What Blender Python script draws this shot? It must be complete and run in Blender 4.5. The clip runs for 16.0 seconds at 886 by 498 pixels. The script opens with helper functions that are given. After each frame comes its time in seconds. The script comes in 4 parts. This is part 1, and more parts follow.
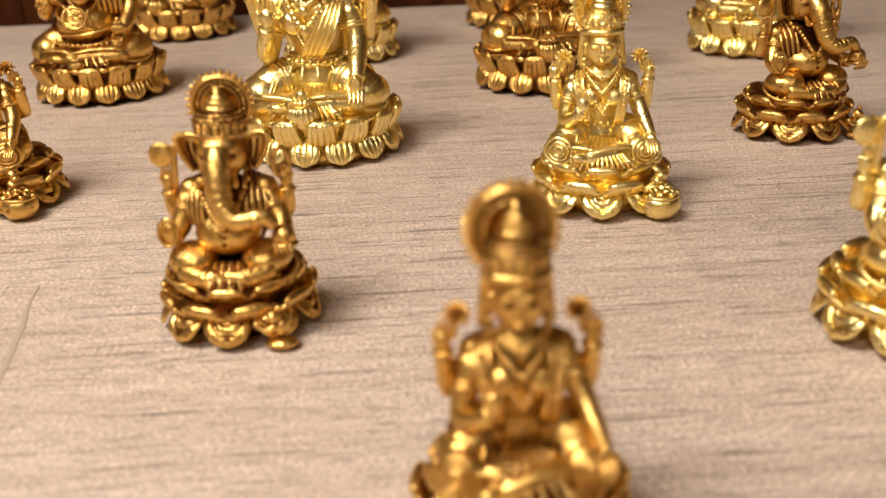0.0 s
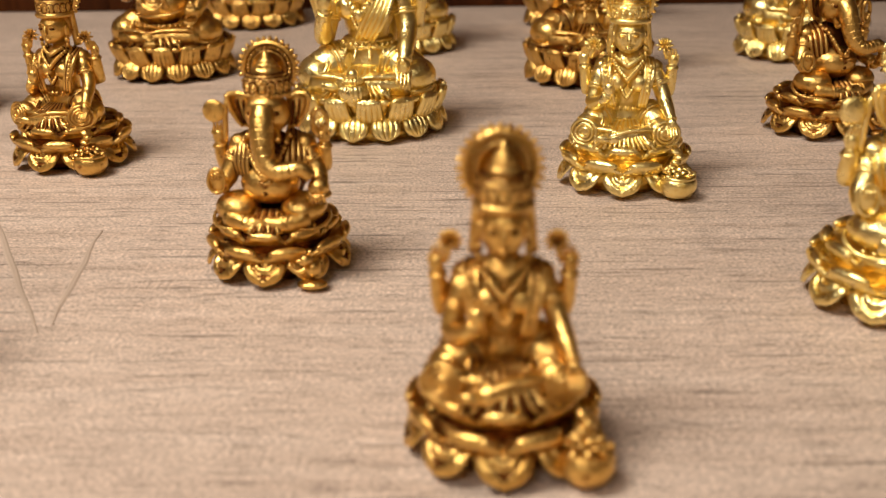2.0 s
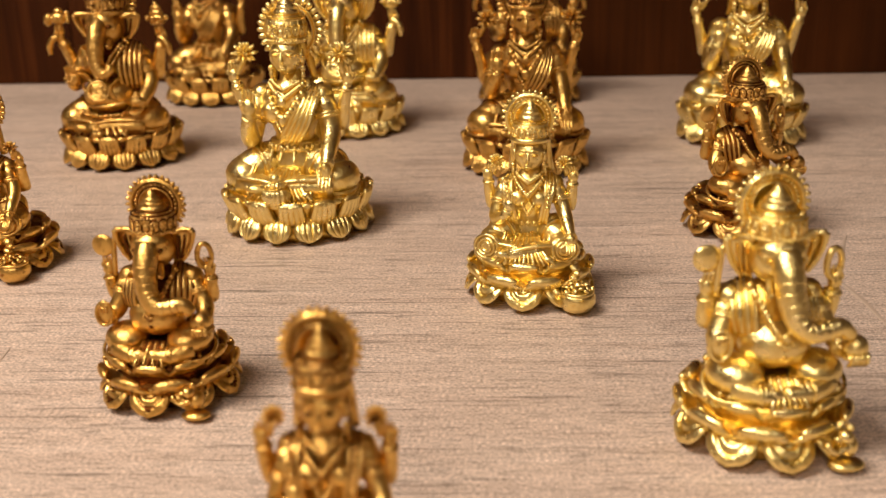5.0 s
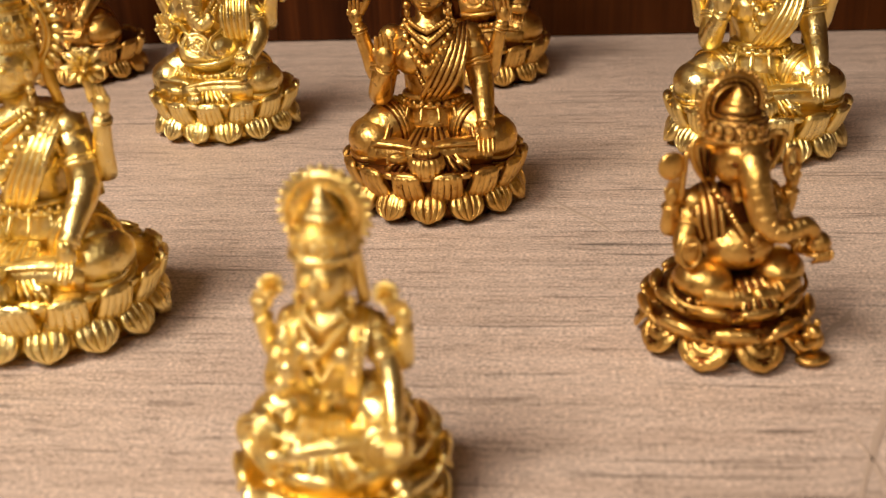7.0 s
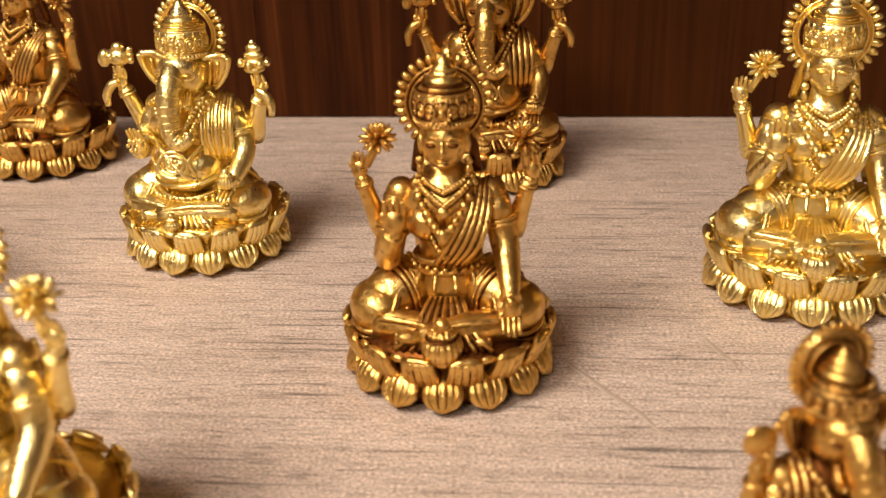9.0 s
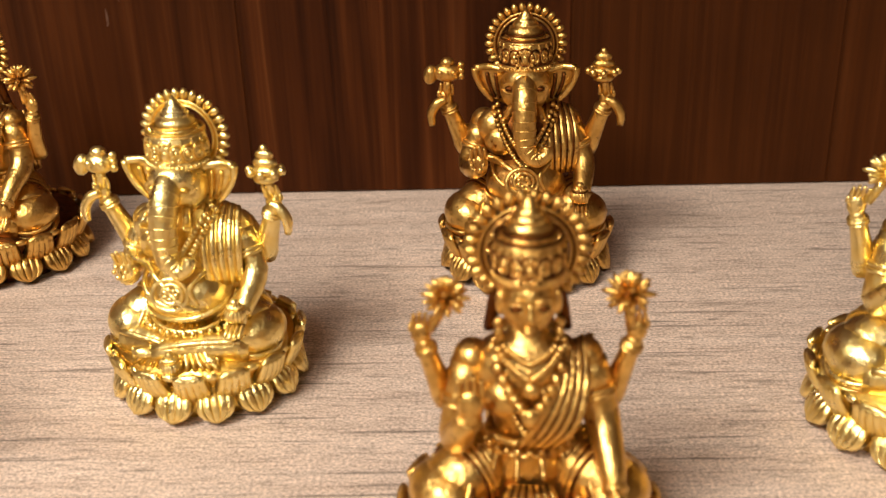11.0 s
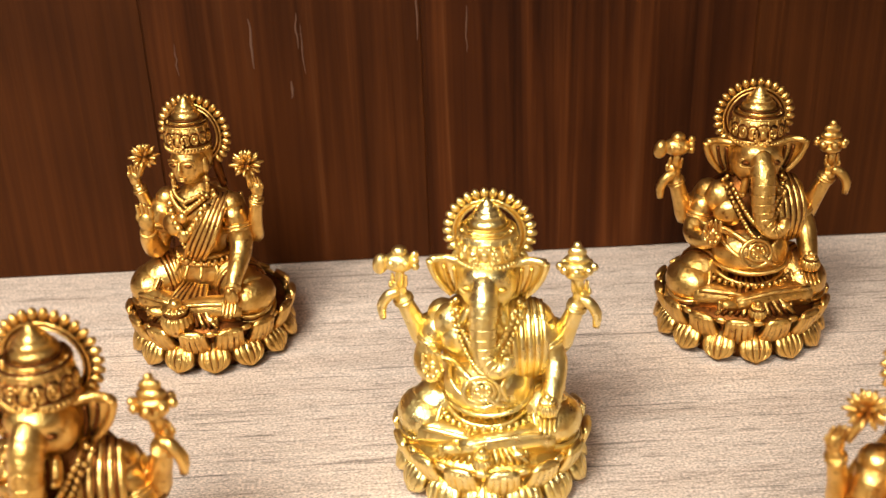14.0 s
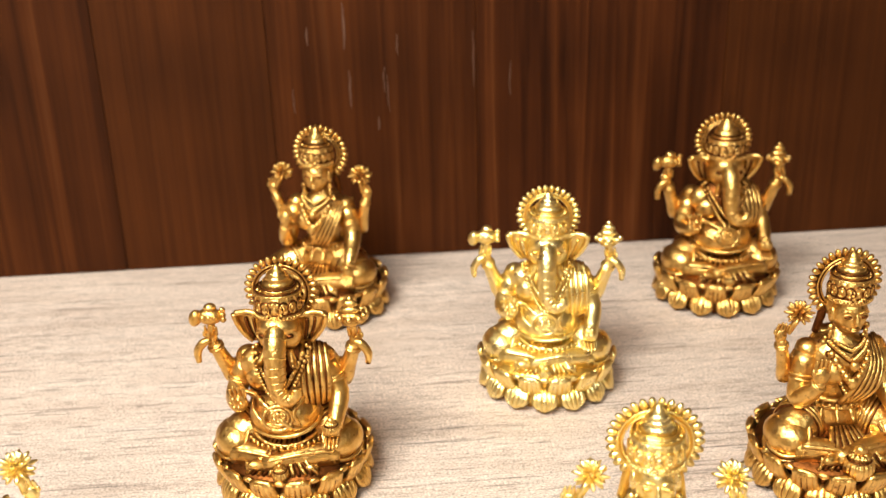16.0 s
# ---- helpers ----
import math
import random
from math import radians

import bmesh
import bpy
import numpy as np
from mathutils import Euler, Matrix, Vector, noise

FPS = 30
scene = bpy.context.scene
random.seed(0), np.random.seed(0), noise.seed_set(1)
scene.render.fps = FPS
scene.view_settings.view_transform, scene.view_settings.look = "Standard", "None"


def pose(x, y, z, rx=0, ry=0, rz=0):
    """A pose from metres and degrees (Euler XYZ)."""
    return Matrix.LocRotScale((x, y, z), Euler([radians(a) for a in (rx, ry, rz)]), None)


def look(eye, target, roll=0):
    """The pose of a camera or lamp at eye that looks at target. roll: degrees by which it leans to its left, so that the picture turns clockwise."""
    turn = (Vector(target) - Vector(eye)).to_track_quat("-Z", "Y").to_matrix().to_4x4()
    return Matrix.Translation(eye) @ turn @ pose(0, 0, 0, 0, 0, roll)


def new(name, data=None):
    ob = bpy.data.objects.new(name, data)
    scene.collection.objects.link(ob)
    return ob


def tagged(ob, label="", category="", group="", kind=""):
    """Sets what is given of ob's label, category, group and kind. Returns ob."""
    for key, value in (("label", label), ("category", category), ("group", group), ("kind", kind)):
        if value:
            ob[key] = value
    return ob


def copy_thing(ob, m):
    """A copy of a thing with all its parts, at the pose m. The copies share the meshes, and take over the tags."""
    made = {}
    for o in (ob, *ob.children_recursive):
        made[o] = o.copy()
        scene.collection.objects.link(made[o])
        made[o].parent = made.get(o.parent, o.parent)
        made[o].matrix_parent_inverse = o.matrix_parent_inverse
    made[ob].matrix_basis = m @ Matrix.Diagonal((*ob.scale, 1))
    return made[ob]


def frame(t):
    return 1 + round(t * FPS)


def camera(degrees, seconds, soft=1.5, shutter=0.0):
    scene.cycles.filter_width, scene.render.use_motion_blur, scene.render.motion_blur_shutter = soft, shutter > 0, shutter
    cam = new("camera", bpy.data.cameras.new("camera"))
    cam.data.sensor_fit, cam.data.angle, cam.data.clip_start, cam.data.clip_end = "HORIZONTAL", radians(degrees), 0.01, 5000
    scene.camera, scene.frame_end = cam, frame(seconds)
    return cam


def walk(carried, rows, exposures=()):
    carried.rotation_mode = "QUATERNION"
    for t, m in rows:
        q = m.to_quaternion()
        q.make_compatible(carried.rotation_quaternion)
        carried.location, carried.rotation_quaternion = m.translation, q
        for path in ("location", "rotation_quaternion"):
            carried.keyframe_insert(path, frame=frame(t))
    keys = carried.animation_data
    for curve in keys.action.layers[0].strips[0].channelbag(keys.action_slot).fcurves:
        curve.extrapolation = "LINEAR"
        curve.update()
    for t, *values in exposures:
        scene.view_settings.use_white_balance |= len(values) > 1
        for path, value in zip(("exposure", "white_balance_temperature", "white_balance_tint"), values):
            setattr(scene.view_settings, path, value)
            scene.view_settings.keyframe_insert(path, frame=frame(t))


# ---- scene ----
cam = camera(44.0, 16.0)
PATH = [
    (0, (0.0681, -0.0755, 0.0792), (0.0748, 0.2036, -0.0306), -2.48),
    (0.5, (0.0701, -0.0830, 0.0770), (0.0691, 0.1964, -0.0322), -1.85),
    (1, (0.0760, -0.0898, 0.0762), (0.0683, 0.1900, -0.0316), -1.39),
    (1.5, (0.0756, -0.0932, 0.0761), (0.0652, 0.1869, -0.0309), -1.07),
    (2, (0.0764, -0.0953, 0.0764), (0.0645, 0.1850, -0.0300), -1.05),
    (2.5, (0.0835, -0.1116, 0.0822), (0.0692, 0.1695, -0.0216), -1.64),
    (3, (0.0871, -0.1362, 0.0935), (0.0715, 0.1461, -0.0070), -1.81),
    (3.2, (0.0883, -0.1438, 0.0957), (0.0723, 0.1390, -0.0029), -2.05),
    (5.3, (0.1085, -0.0739, 0.0956), (0.0921, 0.2088, -0.0035), -1.10),
    (5.5, (0.1173, -0.0590, 0.0981), (0.0987, 0.2219, -0.0057), -0.69),
    (6, (0.1269, -0.0108, 0.0940), (0.1014, 0.2669, -0.0165), -1.23),
    (6.5, (0.1268, 0.0197, 0.0947), (0.0999, 0.2942, -0.0232), -1.82),
    (7, (0.1368, 0.0248, 0.0927), (0.1070, 0.2977, -0.0284), -2.53),
    (7.5, (0.1393, 0.0267, 0.0911), (0.1089, 0.3012, -0.0261), -1.77),
    (8, (0.1361, 0.0326, 0.1049), (0.1093, 0.3054, -0.0170), -1.75),
    (8.5, (0.1340, 0.0502, 0.1113), (0.1084, 0.3216, -0.0138), -1.79),
    (9, (0.1260, 0.0712, 0.1163), (0.1021, 0.3421, -0.0103), -1.58),
    (9.5, (0.1195, 0.0812, 0.1186), (0.0981, 0.3516, -0.0095), -1.81),
    (10, (0.1065, 0.1044, 0.1204), (0.0911, 0.3745, -0.0092), -1.80),
    (10.2, (0.1050, 0.1145, 0.1194), (0.0900, 0.3855, -0.0085), -1.64),
    (12.3, (0.0912, 0.1247, 0.1366), (0.0914, 0.3956, 0.0076), -2.58),
    (12.5, (0.0833, 0.1303, 0.1336), (0.0850, 0.4015, 0.0054), -2.41),
    (13, (0.0668, 0.1337, 0.1351), (0.0712, 0.4047, 0.0065), -1.94),
    (13.5, (0.0511, 0.1324, 0.1409), (0.0578, 0.4028, 0.0110), -1.73),
    (14, (0.0286, 0.1259, 0.1461), (0.0378, 0.3962, 0.0163), -2.08),
    (14.5, (0.0150, 0.1172, 0.1469), (0.0276, 0.3877, 0.0178), -2.35),
    (15, (0.0000, 0.0945, 0.1503), (0.0175, 0.3655, 0.0228), -2.22),
    (15.5, (-0.0082, 0.0636, 0.1621), (0.0101, 0.3361, 0.0381), -2.09),
    (16, (-0.0075, 0.0280, 0.1738), (0.0120, 0.3027, 0.0547), -1.63),
]
cam.data.dof.use_dof = True
cam.data.dof.focus_distance, cam.data.dof.aperture_fstop = 0.255, 24.0
walk(cam, [(t, look(eye, target, roll)) for t, eye, target, roll in PATH], [
    (0, -0.10, 6150, 10), (1, -0.27, 6220, 11), (2.5, -0.32, 6320, 12), (3.2, -0.32, 6350, 12), (5.5, -0.24, 6700, 17), (7.5, -0.03, 6600, 16), (9.5, 0.24, 6400, 15), (12.5, 0.50, 6000, 7), (14.5, 0.76, 5700, 4), (16, 0.80, 5600, 3)])

# ---- light: warm ceiling panels of the room, and an unseen low key lamp added ----
world = bpy.data.worlds.new("world")
scene.world = world
world.use_nodes = True
world.node_tree.nodes["Background"].inputs[0].default_value = (1.0, 0.86, 0.72, 1)
world.node_tree.nodes["Background"].inputs[1].default_value = 0.05


def area_lamp(name, eye, target, sx, sy, watts, colour):
    data = bpy.data.lights.new(name, "AREA")
    data.shape, data.size, data.size_y, data.energy, data.color = "RECTANGLE", sx, sy, watts, colour
    ob = new(name, data)
    ob.matrix_world = look(eye, target)
    return ob


WARM = (1.0, 0.89, 0.76)
# Key lamp added low over the table, with no fitting, for steeper falloff.
area_lamp("added_key_lamp", (-0.30, -0.12, 0.72), (-0.30, -0.12, 0), 0.32, 0.32, 10.0, WARM)
area_lamp("ceiling_lamp", (0.7, -0.9, 1.28), (0.7, -0.9, 0), 0.45, 0.45, 1.5, WARM)
area_lamp("ceiling_lamp", (-0.3, -1.3, 1.28), (-0.3, -1.3, 0), 0.6, 0.6, 16, WARM)


# ---- materials ----
def material(name):
    m = bpy.data.materials.new(name)
    m.use_nodes = True
    nt = m.node_tree
    return m, nt, nt.nodes["Principled BSDF"]


def node(nt, kind, **values):
    n = nt.nodes.new(kind)
    for key, value in values.items():
        n.inputs[key].default_value = value
    return n


def ramp(nt, source, stops):
    r = nt.nodes.new("ShaderNodeValToRGB")
    r.color_ramp.elements[0].position, r.color_ramp.elements[0].color = stops[0][0], (*stops[0][1], 1)
    r.color_ramp.elements[1].position, r.color_ramp.elements[1].color = stops[-1][0], (*stops[-1][1], 1)
    for at, colour in stops[1:-1]:
        r.color_ramp.elements.new(at).color = (*colour, 1)
    nt.links.new(source, r.inputs[0])
    return r


def grey(v):
    return (v, v, v)


def coords(nt, scale, rot=(0, 0, 0)):
    tc = nt.nodes.new("ShaderNodeTexCoord")
    mp = nt.nodes.new("ShaderNodeMapping")
    mp.inputs["Scale"].default_value = scale
    mp.inputs["Rotation"].default_value = rot
    nt.links.new(tc.outputs["Object"], mp.inputs["Vector"])
    return mp.outputs["Vector"]


def noise_tex(nt, vector, scale, detail=4, rough=0.55):
    n = node(nt, "ShaderNodeTexNoise", Scale=scale, Detail=detail, Roughness=rough)
    nt.links.new(vector, n.inputs["Vector"])
    return n.outputs["Fac"]


def mix(nt, kind, fac, a, b):
    n = nt.nodes.new("ShaderNodeMix")
    n.data_type, n.blend_type = "RGBA", kind
    if isinstance(fac, float):
        n.inputs[0].default_value = fac
    else:
        nt.links.new(fac, n.inputs[0])
    for socket, value in ((n.inputs[6], a), (n.inputs[7], b)):
        if isinstance(value, tuple):
            socket.default_value = (*value, 1)
        else:
            nt.links.new(value, socket)
    return n.outputs[2]


def bump(nt, bsdf, height, strength, distance):
    b = node(nt, "ShaderNodeBump", Strength=strength, Distance=distance)
    nt.links.new(height, b.inputs["Height"])
    nt.links.new(b.outputs[0], bsdf.inputs["Normal"])


def gold(name, clean, dull, patina, rough, spread, relief):
    """Cast metal with a worn gilt skin: clean on the high spots, a dull film in blotches, brown patina in the chased pits."""
    m, nt, bsdf = material(name)
    v = coords(nt, (1, 1, 1))
    blotch = noise_tex(nt, v, 210, 5, 0.6)
    pits = noise_tex(nt, v, 470, 4, 0.6)
    cells = node(nt, "ShaderNodeTexVoronoi", Scale=780.0)
    nt.links.new(v, cells.inputs["Vector"])
    film = ramp(nt, blotch, [(0.35, clean), (0.68, dull)])
    cut = ramp(nt, pits, [(spread, grey(0)), (spread + 0.13, grey(1))])
    col = mix(nt, "MIX", cut.outputs[0], film.outputs[0], patina)
    nt.links.new(col, bsdf.inputs["Base Color"])
    bsdf.inputs["Metallic"].default_value = 1.0
    r = ramp(nt, blotch, [(0.3, grey(rough)), (0.75, grey(rough + 0.14))])
    nt.links.new(r.outputs[0], bsdf.inputs["Roughness"])
    b1 = node(nt, "ShaderNodeBump", Strength=relief, Distance=0.0010)
    b1.invert = True
    nt.links.new(pits, b1.inputs["Height"])
    b2 = node(nt, "ShaderNodeBump", Strength=relief * 0.45, Distance=0.0005)
    b2.invert = True
    nt.links.new(cells.outputs["Distance"], b2.inputs["Height"])
    nt.links.new(b1.outputs[0], b2.inputs["Normal"])
    nt.links.new(b2.outputs[0], bsdf.inputs["Normal"])
    return m


antique = gold("antique_gold", (0.86, 0.57, 0.17), (0.62, 0.36, 0.085), (0.22, 0.068, 0.013), 0.27, 0.595, 0.34)
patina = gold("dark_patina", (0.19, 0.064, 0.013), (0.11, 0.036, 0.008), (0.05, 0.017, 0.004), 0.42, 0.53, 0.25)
bright = gold("bright_gold", (1.0, 0.83, 0.37), (0.95, 0.73, 0.24), (0.84, 0.57, 0.14), 0.24, 0.65, 0.3)
bright_deep = gold("bright_gold_recess", (0.95, 0.68, 0.17), (0.88, 0.56, 0.10), (0.66, 0.37, 0.06), 0.28, 0.58, 0.3)


def table_wood():
    m, nt, bsdf = material("pale_weathered_wood")
    base = noise_tex(nt, coords(nt, (16, 170, 60)), 1.0, 6, 0.62)
    hair = noise_tex(nt, coords(nt, (170, 1500, 300)), 1.0, 3, 0.6)
    pore = noise_tex(nt, coords(nt, (60, 520, 300)), 1.0, 2, 0.5)
    grit = noise_tex(nt, coords(nt, (1400, 2200, 1000)), 1.0, 2, 0.6)
    wide = noise_tex(nt, coords(nt, (7, 12, 7)), 1.0, 3, 0.5)
    c1 = ramp(nt, base, [(0.3, (0.54, 0.415, 0.325)), (0.5, (0.64, 0.505, 0.402)), (0.72, (0.71, 0.575, 0.468))])
    h1 = ramp(nt, hair, [(0.33, grey(0.60)), (0.45, grey(0.94)), (0.68, grey(1.12))])
    p1 = ramp(nt, pore, [(0.30, grey(0.66)), (0.38, grey(1.0))])
    g1 = ramp(nt, grit, [(0.35, grey(0.58)), (0.65, grey(1.34))])
    w1 = ramp(nt, wide, [(0.3, grey(0.90)), (0.7, grey(1.06))])
    col = c1.outputs[0]
    vein = noise_tex(nt, coords(nt, (11, 330, 200)), 1.0, 4, 0.6)
    v1 = ramp(nt, vein, [(0.33, grey(0.82)), (0.42, grey(0.98)), (0.7, grey(1.03))])
    line = noise_tex(nt, coords(nt, (24, 760, 200), (0, 0, 0.012)), 1.0, 2, 0.5)
    l1 = ramp(nt, line, [(0.325, grey(0.48)), (0.375, grey(1.0))])
    for layer in (h1, p1, g1, w1, v1, l1):
        col = mix(nt, "MULTIPLY", 1.0, col, layer.outputs[0])
    nt.links.new(col, bsdf.inputs["Base Color"])
    bsdf.inputs["Roughness"].default_value = 0.55
    bsdf.inputs["Specular IOR Level"].default_value = 0.3
    bump(nt, bsdf, hair, 0.35, 0.0006)
    return m


def wall_wood(name, streaks):
    """Dark stained board; streaks: how plainly its upright grain shows."""
    m, nt, bsdf = material(name)
    info = nt.nodes.new("ShaderNodeObjectInfo")
    v = coords(nt, (1, 1, 1))
    add = node(nt, "ShaderNodeVectorMath")
    nt.links.new(v, add.inputs[0])
    nt.links.new(info.outputs["Random"], add.inputs[1])
    st = nt.nodes.new("ShaderNodeMapping")
    st.inputs["Scale"].default_value = (120, 20, 3.6)
    nt.links.new(add.outputs[0], st.inputs["Vector"])
    grain = noise_tex(nt, st.outputs[0], 1.0, 4, 0.55)
    grain.node.inputs["Distortion"].default_value = 0.9
    st2 = nt.nodes.new("ShaderNodeMapping")
    st2.inputs["Scale"].default_value = (700, 60, 9)
    nt.links.new(add.outputs[0], st2.inputs["Vector"])
    hair = noise_tex(nt, st2.outputs[0], 1.0, 3, 0.6)
    wide = noise_tex(nt, v, 14, 3, 0.5)
    c1 = ramp(nt, grain, [(0.36, (0.020, 0.0046, 0.0008)), (0.5, (0.047, 0.0118, 0.0020)), (0.60, (0.074, 0.0195, 0.0036)), (0.70, (0.108, 0.034, 0.0085))])
    body = mix(nt, "MIX", streaks, (0.052, 0.0140, 0.0021), c1.outputs[0])
    h1 = ramp(nt, hair, [(0.35, grey(0.82)), (0.62, grey(1.12))])
    w1 = ramp(nt, wide, [(0.3, grey(0.72)), (0.7, grey(1.25))])
    col = mix(nt, "MULTIPLY", 1.0, body, h1.outputs[0])
    col = mix(nt, "MULTIPLY", 1.0, col, w1.outputs[0])
    nt.links.new(col, bsdf.inputs["Base Color"])
    bsdf.inputs["Specular IOR Level"].default_value = 0.08
    bsdf.inputs["Roughness"].default_value = 0.55
    bump(nt, bsdf, grain, 0.4, 0.002)
    return m


def plain(name, colour, rough):
    m, nt, bsdf = material(name)
    n = noise_tex(nt, coords(nt, (1, 1, 1)), 6, 4, 0.5)
    r = ramp(nt, n, [(0.3, tuple(0.93 * c for c in colour)), (0.7, colour)])
    nt.links.new(r.outputs[0], bsdf.inputs["Base Color"])
    bsdf.inputs["Roughness"].default_value = rough
    return m


m_table = table_wood()
m_wall_plain, m_wall, m_wall_streaked = [wall_wood(name, k) for name, k in (("dark_stained_wood", 0.14), ("dark_grained_wood", 0.55), ("dark_streaked_wood", 0.85))]
m_room = plain("cream_wall_paint", (0.62, 0.52, 0.42), 0.8)
m_floor = plain("brown_floor", (0.22, 0.15, 0.10), 0.5)
m_scratch = plain("rubbed_wood", (0.50, 0.39, 0.30), 0.6)
m_scuff = plain("bare_wood_scuff", (0.11, 0.048, 0.024), 0.6)


# ---- setting ----
def box(name, lo, hi, mat, label, category="", bevel=0.0):
    bm = bmesh.new()
    bmesh.ops.create_cube(bm, size=1)
    for v in bm.verts:
        v.co = Vector([(a + b) / 2 + c * (b - a) for a, b, c in zip(lo, hi, v.co)])
    if bevel:
        bmesh.ops.bevel(bm, geom=bm.edges[:], offset=bevel, segments=2, affect="EDGES")
    me = bpy.data.meshes.new(name)
    bm.to_mesh(me)
    bm.free()
    me.materials.append(mat)
    ob = new(name, me)
    return tagged(ob, label, category, kind="structure")


WALL_Y = 0.425
box("table_top", (-0.75, -0.45, -0.03), (0.85, WALL_Y + 0.03, 0.0), m_table, "pale weathered wood table top with fine grain", "table top", 0.002)
table = bpy.data.objects["table_top"]
for x in (-0.70, 0.80):
    for y in (-0.40, WALL_Y - 0.02):
        leg = box("leg", (x - 0.025, y - 0.025, -0.75), (x + 0.025, y + 0.025, -0.03), m_wall, "plain dark wooden table leg", "", 0.003)
        leg.parent = table
box("floor", (-2.0, -2.2, -0.80), (2.0, 1.2, -0.75), m_floor, "plain brown floor below the table", "floor")
box("ceiling", (-2.0, -2.2, 1.30), (2.0, 1.2, 1.34), m_room, "plain cream ceiling", "ceiling")
box("wall_south", (-2.0, -2.24, -0.75), (2.0, -2.2, 1.30), m_room, "plain cream wall", "wall")
box("wall_north", (-2.0, 1.2, -0.75), (2.0, 1.24, 1.30), m_room, "plain cream wall", "wall")
box("wall_west", (-2.04, -2.2, -0.75), (-2.0, 1.2, 1.30), m_room, "plain cream wall", "wall")
box("wall_east", (2.0, -2.2, -0.75), (2.04, 1.2, 1.30), m_room, "plain cream wall", "wall")

# dark backboard of upright boards
back = tagged(new("backboard"), "dark brown stained wooden backboard of upright boards", "backboard", kind="structure")
edges = [-0.62, -0.52, -0.43, -0.335, -0.245, -0.175, -0.102, -0.041, 0.035, 0.129, 0.205, 0.28, 0.36, 0.45, 0.55, 0.68]
for k in range(len(edges) - 1):
    bm = bmesh.new()
    bmesh.ops.create_cube(bm, size=1)
    w = edges[k + 1] - edges[k]
    for v in bm.verts:
        v.co = Vector((v.co.x * (w - 0.0001), v.co.y * 0.016, v.co.z * 0.5))
    bmesh.ops.bevel(bm, geom=[e for e in bm.edges if abs(e.verts[0].co.z - e.verts[1].co.z) > 0.3], offset=0.0004, segments=2, affect="EDGES")
    me = bpy.data.meshes.new("board")
    bm.to_mesh(me)
    bm.free()
    me.materials.append({5: m_wall, 6: m_wall_plain, 7: m_wall, 8: m_wall_streaked, 9: m_wall_plain}.get(k, m_wall if k % 2 else m_wall_plain))
    ob = new("board", me)
    ob.parent = back
    ob.location = ((edges[k] + edges[k + 1]) / 2, WALL_Y + 0.008, 0.2505)



def sliver(name, pts, width, normal, mat, label):
    """A thin worn line, 0.15 mm proud of its surface, tapering to both ends."""
    P = [Vector(p) for p in pts]
    n = Vector(normal)
    v, f = [], []
    for i, p in enumerate(P):
        d = (P[min(i + 1, len(P) - 1)] - P[max(i - 1, 0)]).normalized()
        w = width * (0.25 + 0.75 * math.sin(math.pi * (i + 0.3) / (len(P) - 0.4)))
        a = d.cross(n) * w / 2
        v += [p + a, p - a, p + n * 0.00015 + a * 0.5, p + n * 0.00015 - a * 0.5]
    for i in range(len(P) - 1):
        o, q = 4 * i, 4 * i + 4
        f += [(o, o + 2, q + 2, q), (o + 2, o + 3, q + 3, q + 2), (o + 3, o + 1, q + 1, q + 3)]
    me = bpy.data.meshes.new(name)
    me.from_pydata([tuple(c) for c in v], [], f)
    me.materials.append(mat)
    return tagged(new(name, me), label, kind="structure")


def wavy(a, b, n, sway, seed):
    rng = random.Random(seed)
    a, b = Vector(a), Vector(b)
    side = (b - a).cross(Vector((0, 0, 1) if abs((b - a).z) < 0.5 * (b - a).length else (0, 1, 0))).normalized()
    return [a.lerp(b, i / (n - 1)) + side * rng.uniform(-sway, sway) for i in range(n)]


for k, (x0, y0, x1, y1) in enumerate(((-0.038, 0.140, 0.002, 0.067), (-0.004, 0.117, 0.003, 0.070), (0.191, 0.207, 0.182, 0.194), (0.132, 0.268, 0.152, 0.2395),
                                      (0.181, 0.166, 0.186, 0.121), (0.163, 0.277, 0.168, 0.2645), (0.194, 0.190, 0.178, 0.150))):
    sliver("scratch", wavy((x0, y0, 0.00002), (x1, y1, 0.00002), 9, 0.0004, k), 0.0014, (0, 0, 1), m_scratch, "faint grey scratch on the table")
for k, (x, z0, z1, w) in enumerate(((-0.0265, 0.0915, 0.085, 0.0007), (-0.012, 0.075, 0.061, 0.0007), (0.0007, 0.076, 0.066, 0.0005), (-0.013, 0.100, 0.083, 0.0008), (0.002, 0.073, 0.059, 0.0004),
                                    (-0.0021, 0.057, 0.052, 0.0007), (0.0475, 0.076, 0.063, 0.0004), (0.034, 0.088, 0.067, 0.0005), (0.006, 0.088, 0.080, 0.0005), (-0.033, 0.069, 0.060, 0.0004))):
    sliver("scuff", wavy((x, WALL_Y - 0.00002, z0), (x, WALL_Y - 0.00002, z1), 7, 0.00025, k), w, (0, -1, 0), m_scuff, "pale scuff on the dark board")


